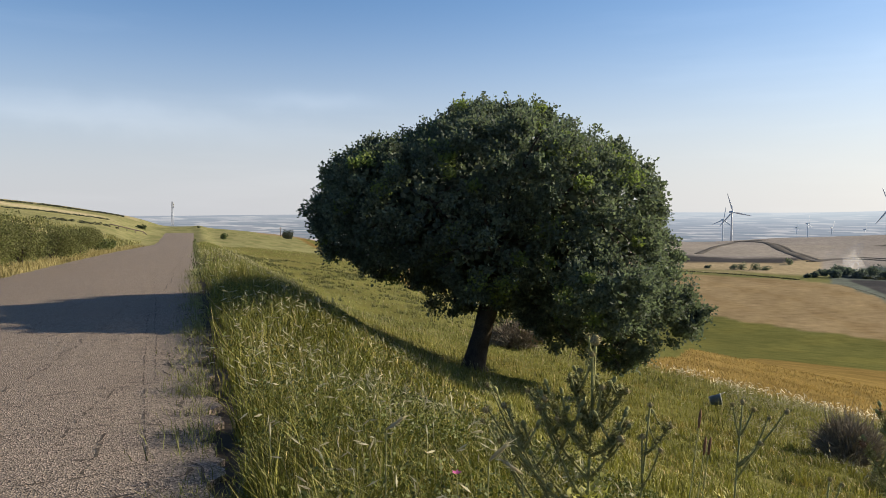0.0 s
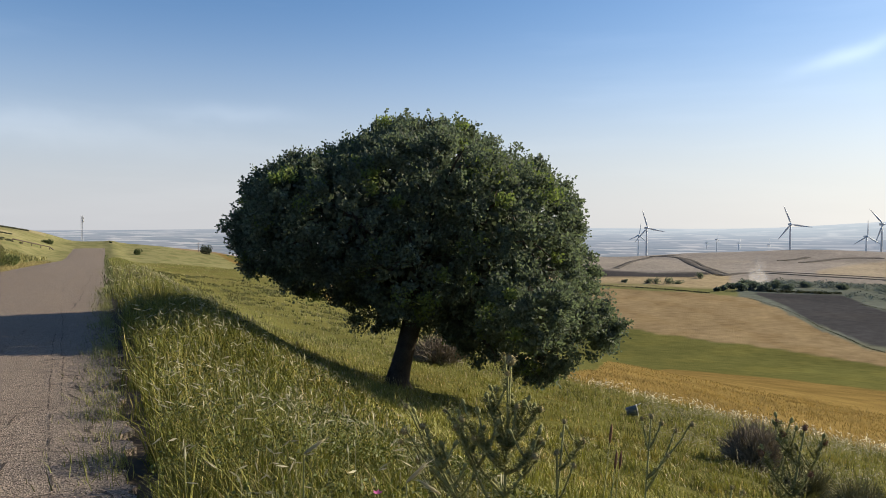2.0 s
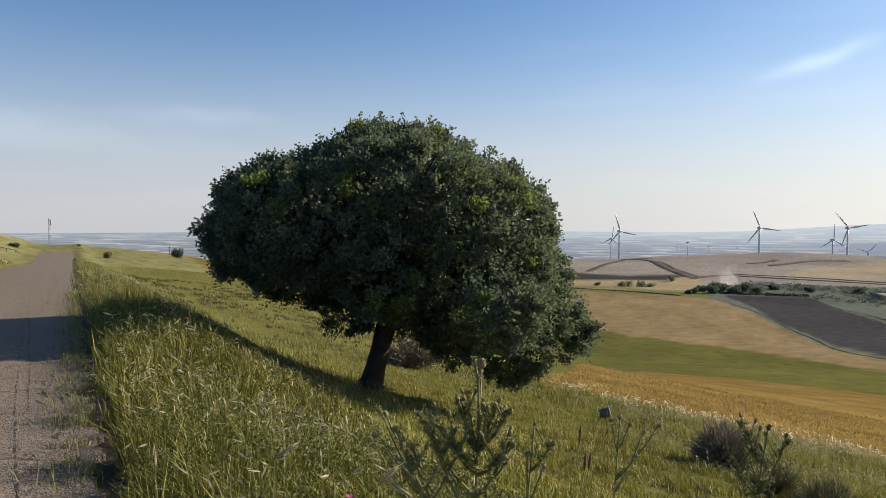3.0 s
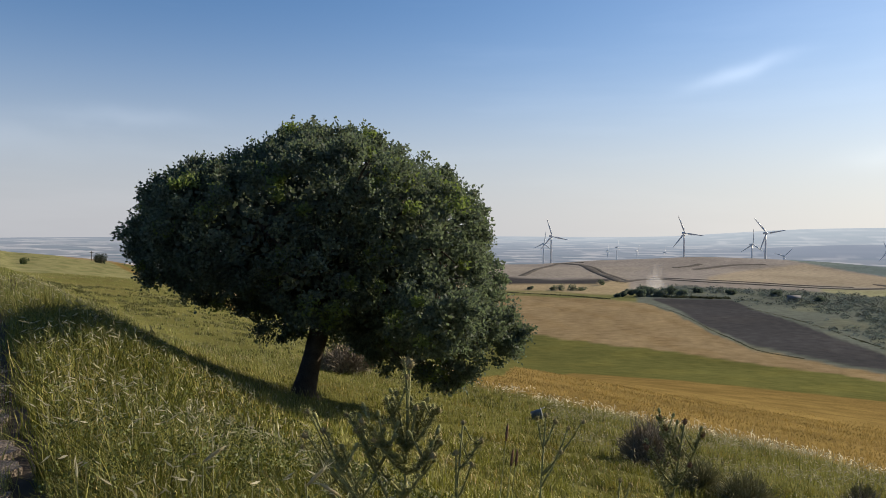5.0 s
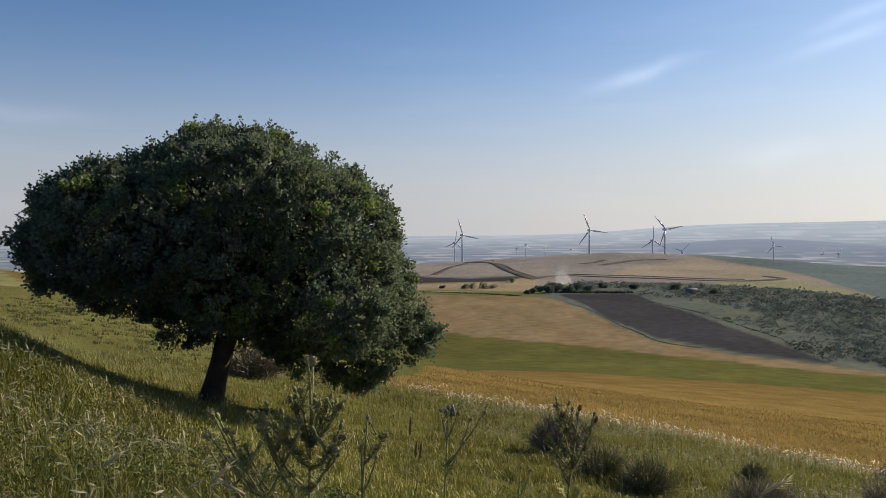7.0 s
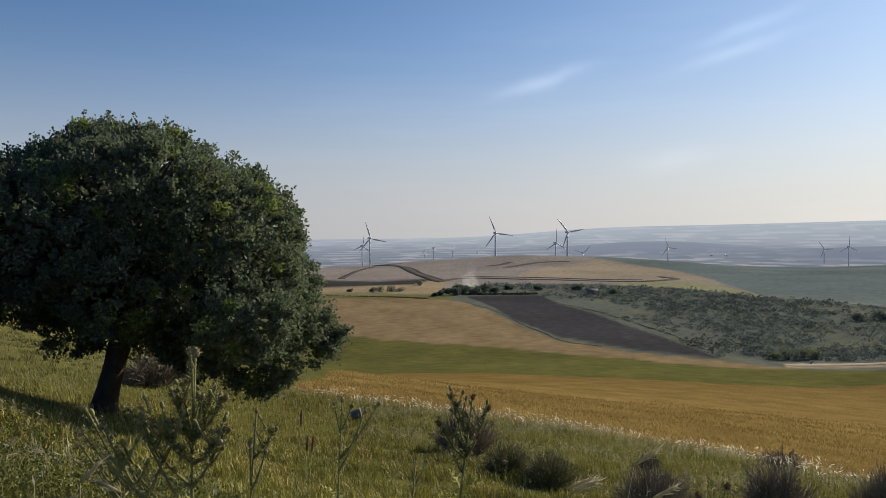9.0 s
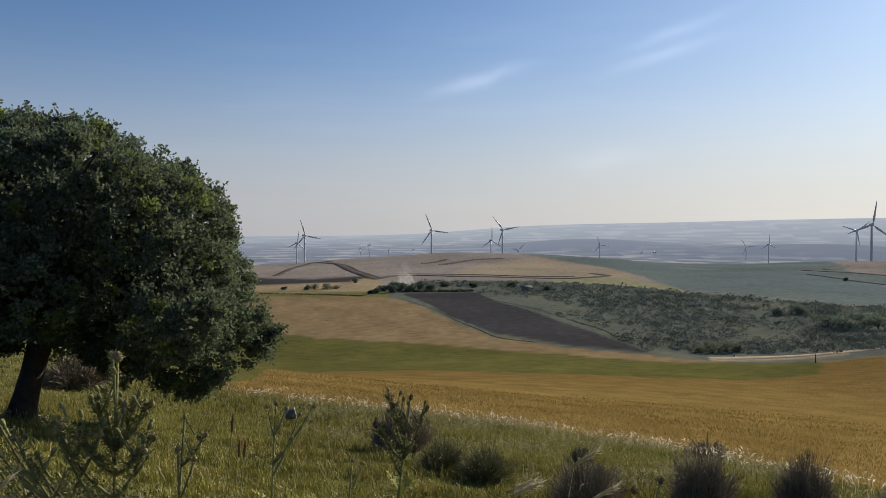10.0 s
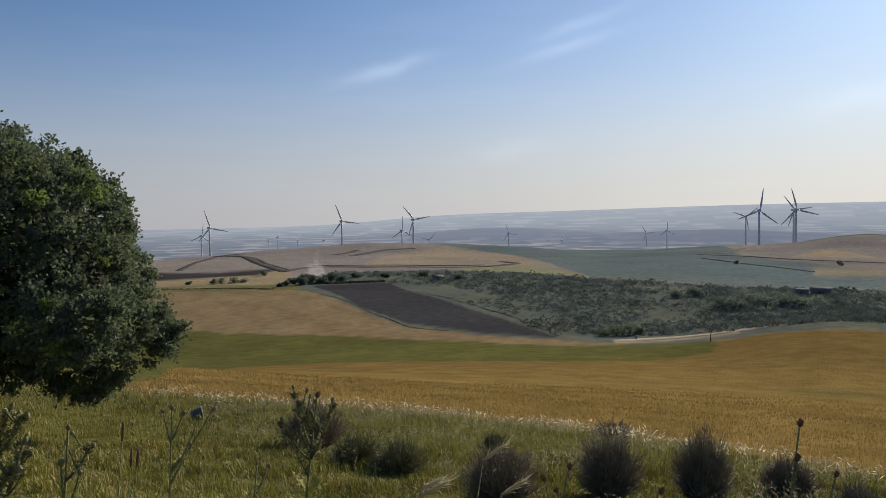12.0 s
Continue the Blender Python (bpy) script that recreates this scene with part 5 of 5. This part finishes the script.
rd = random.Random(12)
for k in range(10):
    l = 27 + 3.6 * k
    leafy_bush("hedge_bush", at_road(l, -8.3 - rd.uniform(0, 0.9) + 0.012 * (l - 27)), rd.uniform(2.6, 3.6), rd.uniform(2.3, 3.1) * (1 - 0.03 * k), 200 + k, 6000, 0.09, (0.12, 0.122, 0.05), "dense olive-green bush beside the road", "bush", "hedge along the road")
for k, (l, s, w, h) in enumerate(((72, -8.0, 2.6, 1.3), (78, -8.3, 2.2, 1.1))):
    leafy_bush("bush", at_road(l, s), w, h, 220 + k, 900, 0.16, (0.08, 0.095, 0.035), "low green bush at the roadside", "bush")
leafy_bush("tree", polar(10.12, 200, -0.1), 3.6, 2.8, 231, 2600, 0.2, (0.032, 0.04, 0.026), "small round dark tree on the hillside", "tree")
leafy_bush("bush", polar(5.4, 165, -0.1), 2.0, 1.5, 232, 900, 0.18, (0.06, 0.08, 0.03), "small round bush beside the road", "bush")
leafy_bush("bush", polar(-0.4, 190, -0.1), 2.6, 1.1, 233, 700, 0.25, (0.06, 0.075, 0.035), "dark bush on the crest of the roadside hill", "bush")
leafy_bush("bush", polar(3.55, 210, -0.1), 0.8, 0.7, 235, 200, 0.2, (0.05, 0.06, 0.035), "tiny dark bush at the end of the road", "bush")
leafy_bush("bush", polar(-4.4, 62, -0.1), 0.6, 0.8, 234, 300, 0.12, (0.05, 0.05, 0.03), "small dark bush on the bank", "bush")


# ---- scrub and far trees ----
def scrubland():
    """Low bushes of the valley, past counting."""
    rs = np.random.default_rng(90)
    n = 19000
    az = rs.uniform(50, 98, n)
    d = np.exp(rs.uniform(math.log(140), math.log(420), n))
    x, y = d * np.sin(np.radians(az)), d * np.cos(np.radians(az))
    inside = (az < 70.8) & (d > edge(az, PLOUGH_NEAR) - 3) & (d < edge(az, PLOUGH_FAR) + 3)
    lo = np.where(az < 51.7, 318, np.where(az < 70.8, edge(az, PLOUGH_FAR), edge(az, TAN_END) + 16))
    meadow = (az < 72) & (d < edge(az, ((58, 350), (64, 262), (72, 190)))) 
    ok = (d > lo) & (d < edge(az, SCRUB_END) - 2) & ~inside & (ripple(x, y, 60, 91) + rs.normal(0, 0.35, n) > np.where(meadow, 0.5, -0.7))
    x, y, d = x[ok], y[ok], d[ok]
    k = 20
    m = len(x)
    size = rs.gamma(2.2, 0.17, m) + 0.25
    size *= np.where(d > 250, 1.35, 1)
    c = np.stack([x, y, land(x, y)], 1)
    # leaf tone shifted to grey-blue, standing for valley haze
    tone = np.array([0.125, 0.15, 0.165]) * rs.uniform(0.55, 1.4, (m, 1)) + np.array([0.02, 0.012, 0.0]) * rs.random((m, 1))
    u = rs.normal(size=(m, k, 3))
    u /= np.linalg.norm(u, axis=2)[..., None]
    u[..., 2] = np.abs(u[..., 2])
    sz = size[:, None, None]
    p = c[:, None] + u * rs.uniform(0.6, 1.05, (m, k, 1)) * sz * np.array([1.15, 1.15, 0.95])
    dd = rs.normal(size=(m, k, 3))
    ww = rs.normal(size=(m, k, 3))
    dd /= np.linalg.norm(dd, axis=2)[..., None]
    ww = np.cross(dd, ww)
    ww /= np.linalg.norm(ww, axis=2)[..., None]
    q = 0.32 * sz
    v = np.stack([p - dd * q * 0.6, p + ww * q * 0.5, p + dd * q * 0.6, p - ww * q * 0.5], 2).reshape(-1, 3)
    tagged(new("scrub", mesh_of("scrub", v, np.arange(len(v)).reshape(-1, 4), M_SCRUB, np.repeat(tone, k * 4, 0))), "scrub and low bushes filling the valley, greyed and blued for haze", "scrub", kind="stuff")


scrubland()
# ---- tracks and hedge lines over the far fields ----
M_TRACK = material("dark_track", 0.95, (0.075, 0.067, 0.058), scales=((0.05, 0.25), (0.6, 0.25)), spec=0.05)
M_LANE = material("pale_lane", 0.95, (0.3, 0.25, 0.17), scales=((0.05, 0.2), (0.6, 0.2)), spec=0.05)


def trail(points, wide, lift):
    """Points every few metres along a bent line over the land, with sideways offsets."""
    az, d = np.array(points, float).T
    n = 60
    t = np.linspace(0, len(az) - 1, n)
    az, d = glide(t, np.arange(len(az)), az), glide(t, np.arange(len(d)), d)
    x, y = d * np.sin(np.radians(az)), d * np.cos(np.radians(az))
    tx, ty = np.gradient(x), np.gradient(y)
    ln = np.hypot(tx, ty)
    nx, ny = -ty / ln, tx / ln
    w = wide * (1 + 0.25 * ripple(x, y, 40, 77))
    return x, y, nx * w, ny * w


def track(points, wide, name="track", mat=None, up=0.28, label="dark dirt track with grassy banks over the far hill"):
    x, y, nx, ny = trail(points, wide * 0.28, 0)
    rows = []
    for f, rise in ((-1, -0.3), (-0.85, up * 0.85), (0, up), (0.85, up * 0.85), (1, -0.3)):
        px, py = x + nx * f, y + ny * f
        rows.append(np.stack([px, py, land(px, py) + rise], 1))
    v = np.stack(rows, 1).reshape(-1, 3)
    i = np.arange(len(x) - 1)[:, None] * 5
    q = np.concatenate([i + np.array([[k, k + 1, k + 6, k + 5]]) for k in range(4)])
    tagged(new(name, mesh_of(name, v, q, mat or M_TRACK, smooth=True)), label, "track", kind="structure")


for pts, w in ((((44.39, 640), (46.15, 590), (47.48, 489), (49.16, 416)), 13), (((44.9, 640), (46.9, 560), (48.3, 470), (49.9, 414)), 6), (((41.63, 451), (43.24, 541), (44.38, 622)), 8), (((44.3, 640), (45.2, 652), (46.2, 640)), 14),
               (((49.2, 408), (51.35, 433), (55.29, 427), (60.19, 422), (65.1, 418), (67.5, 442), (66.4, 462)), 10), (((51.5, 446), (56, 440), (61, 434), (65, 430)), 5), (((54.6, 544), (56.91, 593), (59.45, 610)), 12), (((53.2, 560), (54.3, 578), (55.0, 600)), 9),
               (((81.23, 532), (84.53, 502), (88.83, 469), (93.5, 459)), 10), (((81.47, 481), (84.99, 433), (88.77, 383)), 5), (((82.64, 539), (84.3, 604)), 8)):
    track(pts, w)
track(((75.2, 146), (77, 148.5), (80, 151), (83.5, 154), (87, 158)), 9, "lane", M_LANE, 0.06, "pale dusty lane along the lower edge of the barley")


def hedge_line(points, n, size, seed, wide):
    rs = np.random.default_rng(seed)
    x, y, nx, ny = trail(points, wide, 0)
    t = rs.uniform(0, len(x) - 1.001, n)
    i = t.astype(int)
    f = (t - i)
    o = rs.normal(0, 0.4, n)
    px, py = x[i] + (x[i + 1] - x[i]) * f + nx[i] * o, y[i] + (y[i + 1] - y[i]) * f + ny[i] * o
    k = 20
    sz = (size * rs.uniform(0.4, 1.3, n))[:, None, None]
    u = rs.normal(size=(n, k, 3))
    u /= np.linalg.norm(u, axis=2)[..., None]
    u[..., 2] = np.abs(u[..., 2])
    c = np.stack([px, py, land(px, py)], 1)
    p = c[:, None] + u * sz
    a = rs.normal(size=(n, k, 3))
    b = np.cross(a, rs.normal(size=(n, k, 3)))
    a /= np.linalg.norm(a, axis=2)[..., None]
    b /= np.linalg.norm(b, axis=2)[..., None]
    q = 0.4 * sz
    v = np.stack([p - a * q, p + b * q, p + a * q, p - b * q], 2).reshape(-1, 3)
    tone = np.array([0.085, 0.09, 0.06]) * rs.uniform(0.6, 1.4, (n, 1))
    tagged(new("hedgerow", mesh_of("hedgerow", v, np.arange(len(v)).reshape(-1, 4), M_SCRUB, np.repeat(tone, k * 4, 0))), "low dark hedgerow along a field edge", "hedgerow", kind="stuff")


hedge_line(((50.8, 284), (53.53, 246), (55.81, 208), (57.32, 192), (59.1, 174), (62, 166)), 700, 0.09, 401, 0.6)
hedge_line(((58.11, 278), (61.41, 246), (64.99, 209), (66.9, 194), (70.8, 155)), 300, 0.15, 402, 0.7)
hedge_line(((51.0, 322), (54, 318), (57.2, 318)), 110, 0.7, 403, 3)
hedge_line(((40.5, 327), (44.9, 316), (48.5, 297)), 260, 0.3, 404, 1.5)

hedge_line(((-11, 200), (-7, 213), (-4, 219), (-1.6, 224)), 420, 0.3, 405, 1.2)
hedge_line(((-9, 172), (-6.5, 181), (-4.5, 184), (-2.6, 188)), 240, 0.24, 406, 1.0)
hedge_line(((-7, 150), (-4.5, 158), (-2.5, 166)), 60, 0.3, 407, 2.5)

# grove and scrub trees, haze tinted into their leaf tones
FARM = ((50.6, 318, 6, 3.6), (51.4, 326, 7, 4.6), (52.2, 322, 6, 3.8), (50.0, 330, 5, 3.2), (49.4, 316, 4, 2.4), (52.9, 338, 6, 4.2), (53.6, 330, 5, 3.0), (51.0, 341, 6, 4.2), (54.8, 352, 5, 2.6), (57.1, 346, 5, 2.4), (49.0, 312, 3, 1.8), (60.2, 352, 5, 2.6),
        (63.0, 330, 5, 2.4), (83.2, 212, 7, 3.6), (84.0, 205, 8, 4.2), (84.9, 214, 8, 4.4), (85.8, 206, 7, 3.8), (86.9, 216, 8, 4.2), (88.0, 208, 7, 3.6), (84.4, 224, 7, 3.8), (86.3, 228, 8, 4.0), (81.0, 246, 6, 3.0), (79.6, 240, 5, 2.4))
for k, (az, d, w, h) in enumerate(FARM):
    leafy_bush("tree", polar(az, d, -0.2), w, h, 300 + k, 1100, 0.6 if d > 280 else 0.42, (0.105, 0.125, 0.12) if d > 280 else (0.115, 0.135, 0.14), "dark rounded tree in the grove beyond the tan field" if d > 280 else "rounded tree among the valley scrub, blued for haze", "tree", "trees of the valley grove", 0.5)
# field trees, leaf tone lifted and greyed for haze
for k, (az, d, w, h) in enumerate(((44.6, 350, 5.2, 4), (45.6, 350, 4.4, 3.4), (44.1, 351, 3.3, 2.7), (47.8, 388, 4, 3.8), (42.3, 352, 2.6, 1.8), (46.2, 352, 4.6, 2.2), (83.8, 440, 3, 2.2), (90.6, 430, 5, 3.6), (76.2, 158, 3.6, 3.0), (75.2, 156, 4.2, 3.0), (74.2, 157, 3.0, 2.2), (77, 160, 3.0, 2.4))):
    leafy_bush("tree", polar(az, d, -0.2), w, h, 340 + k, 600, 0.42 if d > 200 else 0.3, (0.14, 0.155, 0.125), "single dark tree among the far fields", "tree", "scattered field trees", 0.3)


# ---- poles, mast, buildings and small things ----
def lattice_mast():
    x, y = 560 * math.sin(radians(1.75)), 560 * math.cos(radians(1.75))
    foot = float(land(x, y))
    top = 1.6 + 560 * math.tan(radians(0.17))
    mast = holder("lattice_mast", pose(x, y, foot), "tall thin grey lattice mast far beyond the road's crest", "mast")
    hgt = top - foot
    w0, w1, n = 0.95, 0.4, 16
    corner = lambda f, k: Vector(((w0 + (w1 - w0) * f) * (1 if k in (0, 1) else -1), (w0 + (w1 - w0) * f) * (1 if k in (1, 2) else -1), f * hgt))
    for k in range(4):
        h = Heap()
        h.tube([corner(0, k), corner(1, k)], [0.16, 0.13], 5)
        part("leg", h.mesh("leg", M_STEEL), mast)
    h = Heap()
    for i in range(n):
        for k in range(4):
            h.tube([corner(i / n, k), corner((i + 1) / n, (k + 1) % 4)], [0.07, 0.07], 4)
    part("bracing", h.mesh("bracing", M_STEEL), mast)
    h = Heap()
    for z, rr in ((0.97, 0.9), (0.93, 0.8)):
        h.tube([(0.9, -0.9, hgt * z - 1.2), (0.9, -0.9, hgt * z + 0.6)], [0.35, 0.35], 8)
    part("antenna", h.mesh("antenna", M_STEEL), mast)


lattice_mast()


def wooden_pole(az, d, high, label, arm=True):
    pole = holder("utility_pole", Matrix.Translation(polar(az, d, -0.2)), label, "pole")
    h = Heap()
    h.tube([(0, 0, 0), (0, 0, high * 0.5), (0, 0, high)], [0.1, 0.09, 0.07], 8)
    part("post", h.mesh("post", M_POLE), pole)
    if arm:
        h = Heap()
        h.add(*box(-0.5, 0.5, -0.06, 0.06, high - 0.5, high - 0.38))
        part("crossarm", h.mesh("crossarm", M_POLE), pole)


wooden_pole(82.05, 137, 1.7, "short dark wooden post in the barley field", False)
wooden_pole(9.55, 215, 2.8, "small wooden pole beyond the hillside")


def shed(az, d, wide, deep, high, yaw, wall, label):
    base = polar(az, d, -0.1)
    house = holder("shed", Matrix.Translation(base) @ pose(0, 0, 0, 0, 0, -az + yaw), label, "shed")
    for name, dims in (("wall_front", (-wide / 2, wide / 2, -deep / 2, -deep / 2 + 0.2, 0, high)), ("wall_back", (-wide / 2, wide / 2, deep / 2 - 0.2, deep / 2, 0, high)),
                       ("wall_side", (-wide / 2, -wide / 2 + 0.2, -deep / 2 + 0.2, deep / 2 - 0.2, 0, high)), ("wall_side", (wide / 2 - 0.2, wide / 2, -deep / 2 + 0.2, deep / 2 - 0.2, 0, high))):
        h = Heap()
        h.add(*box(*dims))
        part(name, h.mesh(name, wall), house)
    h = Heap()
    o, ridge = min(0.3, wide * 0.1), min(0.9, deep * 0.3)
    v = [(-wide / 2 - o, -deep / 2 - o, high), (wide / 2 + o, -deep / 2 - o, high), (wide / 2 + o, 0, high + ridge), (-wide / 2 - o, 0, high + ridge), (-wide / 2 - o, deep / 2 + o, high), (wide / 2 + o, deep / 2 + o, high)]
    v = v + [(a, b, c + min(0.12, deep * 0.05)) for a, b, c in v]
    h.add(v, [(0, 3, 2, 1), (3, 4, 5, 2), (6, 7, 8, 9), (9, 8, 11, 10), (0, 1, 7, 6), (4, 10, 11, 5), (1, 2, 8, 7), (2, 5, 11, 8), (0, 6, 9, 3), (3, 9, 10, 4)])
    part("roof", h.mesh("roof", M_ROOF), house)
    h = Heap()
    half = min(0.5, wide * 0.25)
    h.add(*box(-half, half, -deep / 2 - 0.03, -deep / 2 - 0.003, 0, min(2.0, high * 0.8)))
    part("door", h.mesh("door", M_POLE), house, "dark door")


shed(61.3, 326, 4.4, 3, 1.4, 10, M_STONE, "low grey sheet-roofed shed among the scrub")
shed(76.7, 151, 0.55, 0.5, 0.55, 0, M_WHITE, "tiny white hut at the end of the pale lane")
shed(88.2, 262, 3.6, 2.4, 1.3, -15, M_STONE, "low pale farm shed between trees on the far slope")
shed(89.3, 268, 6, 2.6, 1.4, 5, M_STONE, "long pale farm shed on the far slope")


def plastic_bucket():
    base = polar(42.62, 17.9, 0.07)
    bucket = holder("bucket", Matrix.Translation(base) @ pose(0, 0, 0, 78, 12, 50) @ Matrix.Scale(0.92, 4), "discarded faded blue plastic bucket lying in the grass", "bucket")
    h = Heap()
    prof = [(0.0, 0.0), (0.11, 0.0), (0.125, 0.02), (0.155, 0.27), (0.168, 0.28), (0.168, 0.3), (0.15, 0.3), (0.12, 0.03), (0.0, 0.025)]
    seg, v, q = 18, [], []
    for rr, z in prof:
        for j in range(seg):
            a = 2 * math.pi * j / seg
            v.append((rr * math.cos(a), rr * math.sin(a) * 0.9, z))
    for i in range(len(prof) - 1):
        for j in range(seg):
            a, b = i * seg + j, i * seg + (j + 1) % seg
            q.append((a, b, b + seg, a + seg))
    h.add(v, q)
    part("body", h.mesh("body", M_PLASTIC, smooth=True), bucket)
    h = Heap()
    h.tube([(0.166 * math.cos(t), 0.15 * math.sin(t), 0.29) for t in np.linspace(0, 2 * math.pi, 19)], [0.013] * 19, 6)
    part("rim", h.mesh("rim", M_WHITE), bucket, "pale worn rim")
    h = Heap()
    h.tube([(0.165 * math.cos(t), 0.15 * math.sin(t) * 0.3 + 0.12, 0.29 + 0.13 * math.sin(t)) for t in np.linspace(0, math.pi, 9)], [0.006] * 9, 6)
    part("handle", h.mesh("handle", M_STEEL), bucket)


plastic_bucket()


def guard_rail():
    """The low dark rail on posts on the bank."""
    a, b = at_road(163, -16.2), at_road(171, -10.4)
    fence = holder("guard_rail", Matrix.Translation(a), "low dark weathered rail on short posts on the grassy bank", "rail")
    line = []
    for k in range(9):
        p = (b - a) * (k / 8)
        line.append(Vector((p.x, p.y, float(land(a.x + p.x, a.y + p.y)) - a.z)))
    h = Heap()
    h.tube([p + Vector((0, 0, 0.62)) for p in line] + [line[-1] + (b - a) * 0.12 + Vector((0, 0, 0.1))], [0.11] * 10, 6)
    part("rail", h.mesh("rail", M_POLE), fence)
    for p in line[::2]:
        h = Heap()
        h.tube([p + Vector((0, 0, -0.2)), p + Vector((0, 0, 0.58))], [0.08, 0.08], 6)
        part("post", h.mesh("post", M_POLE), fence)


guard_rail()


def wild_flower(l, s, lift):
    base = at_road(l, s)
    f = holder("flower", Matrix.Translation(base), "small pink wild flower in the grass", "flower")
    h = Heap()
    h.tube([(0, 0, 0), (0.02, 0, lift * 0.6), (0.01, 0.01, lift)], [0.003, 0.0025, 0.002], 5)
    part("stalk", h.mesh("stalk", M_THISTLE), f)
    for k in range(6):
        a = k * 1.047
        h = Heap()
        c, o = Vector((0.01, 0.01, lift)), Vector((math.cos(a), math.sin(a), 0.5)).normalized()
        w = Vector((-math.sin(a), math.cos(a), 0)) * 0.008
        h.add([c, c + o * 0.014 + w, c + o * 0.026, c + o * 0.014 - w], [(0, 1, 2, 3)])
        part("petal", h.mesh("petal", M_PETAL), f)


wild_flower(2.75, 1.0, 0.62)


def grass_stalk(az, dist, tip, dark, seed):
    """One tall grass stalk with its ear."""
    rd = random.Random(seed)
    right = Vector((math.cos(radians(az)), -math.sin(radians(az)), 0))
    f = holder("grass_stalk", Matrix.Translation(polar(az, dist, -0.03)), "tall stalk with a dark narrow ear" if dark else "tall bent stalk with a pale bearded ear", "grass", "single tall grasses")
    top = right * tip[0] + Vector((0, 0, tip[1]))
    mid = Vector((0, 0, tip[1] * 0.55)) + right * tip[0] * 0.3
    h = Heap()
    h.tube([(0, 0, 0), mid, top], [0.0022, 0.0018, 0.0013], 5)
    part("stalk", h.mesh("stalk", M_THISTLE), f)
    d = (top - mid).normalized()
    if not dark:
        d = (d + right * (0.9 if tip[0] > 0 else -0.9) * rd.uniform(0.6, 1.2) - Vector((0, 0, 0.4))).normalized()
    ln = 0.05 if dark else 0.055
    h = Heap()
    h.tube([top, top + d * ln * 0.3, top + d * ln * 0.75, top + d * ln], [0.002, 0.0042, 0.0036, 0.001], 6, (0.5, 0.45, 0.3))
    if not dark:
        for k in range(34):
            q = top + d * ln * rd.uniform(0.05, 0.95)
            o = (d + Vector((rd.gauss(0, 0.3), rd.gauss(0, 0.3), rd.gauss(0, 0.3)))).normalized()
            w = o.orthogonal().normalized() * 0.0007
            h.add([q - w, q + w, q + o * rd.uniform(0.015, 0.032)], t=[(0, 1, 2)], tone=(0.6, 0.55, 0.4))
    part("ear", h.mesh("ear", M_DRYBUD if dark else M_FEATHER, tone=True), f, "dark brown ear" if dark else "pale bearded ear")


for k, (az, d, x, z, dark) in enumerate(((63.24, 1.25, 0.073, 1.177, 0), (65.91, 1.35, 0.129, 1.206, 0), (67.0, 1.3, 0.137, 1.159, 0), (39.77, 1.9, 0.071, 1.141, 1), (40.22, 1.95, 0.071, 1.06, 1), (40.58, 2.0, 0.072, 1.048, 1),
                                         (60.53, 1.2, 0.14, 1.184, 0), (29.05, 1.5, -0.012, 1.115, 0), (25.2, 1.4, 0.017, 1.174, 0), (17.26, 1.6, 0.01, 1.18, 0))):
    grass_stalk(az, d, (x, z), bool(dark), 600 + k)


def smoke():
    """A thin drift of field smoke over the grove."""
    m = bpy.data.materials.new("thin_smoke")
    m.use_nodes = True
    n, k = m.node_tree.nodes, m.node_tree.links
    n.remove(n["Principled BSDF"])
    soft, clear, mix = n.new("ShaderNodeBsdfTranslucent"), n.new("ShaderNodeBsdfTransparent"), n.new("ShaderNodeMixShader")
    soft.inputs["Color"].default_value = (0.93, 0.94, 0.96, 1)
    mix.inputs[0].default_value = 0.045
    k.new(clear.outputs[0], mix.inputs[1])
    k.new(soft.outputs[0], mix.inputs[2])
    k.new(mix.outputs[0], n["Material Output"].inputs["Surface"])
    rs = np.random.default_rng(500)
    c = polar(52.1, 345)
    nq = 30
    up = rs.random(nq)**1.3
    x = np.stack([c.x + rs.normal(0, 1, nq) * (1.6 + 3.0 * up) - 4.0 * up, c.y + rs.normal(0, 1.5, nq) + 5.0 * up, c.z + 0.8 + 12.0 * up], 1)
    a, b = rs.normal(size=(nq, 3)), rs.normal(size=(nq, 3))
    a /= np.linalg.norm(a, axis=1)[:, None]
    b = np.cross(a, b)
    b /= np.linalg.norm(b, axis=1)[:, None]
    sz = (1.6 + 2.6 * up)[:, None]
    v = np.stack([x + (a * math.cos(t) + b * math.sin(t)) * sz for t in np.linspace(0, 2 * math.pi, 7)[:-1]], 1).reshape(-1, 3)
    f = np.arange(nq * 6).reshape(-1, 6)
    tagged(new("smoke", mesh_of("smoke", v, f, m)), "thin white smoke drifting up from the grove", "smoke", kind="stuff")


smoke()
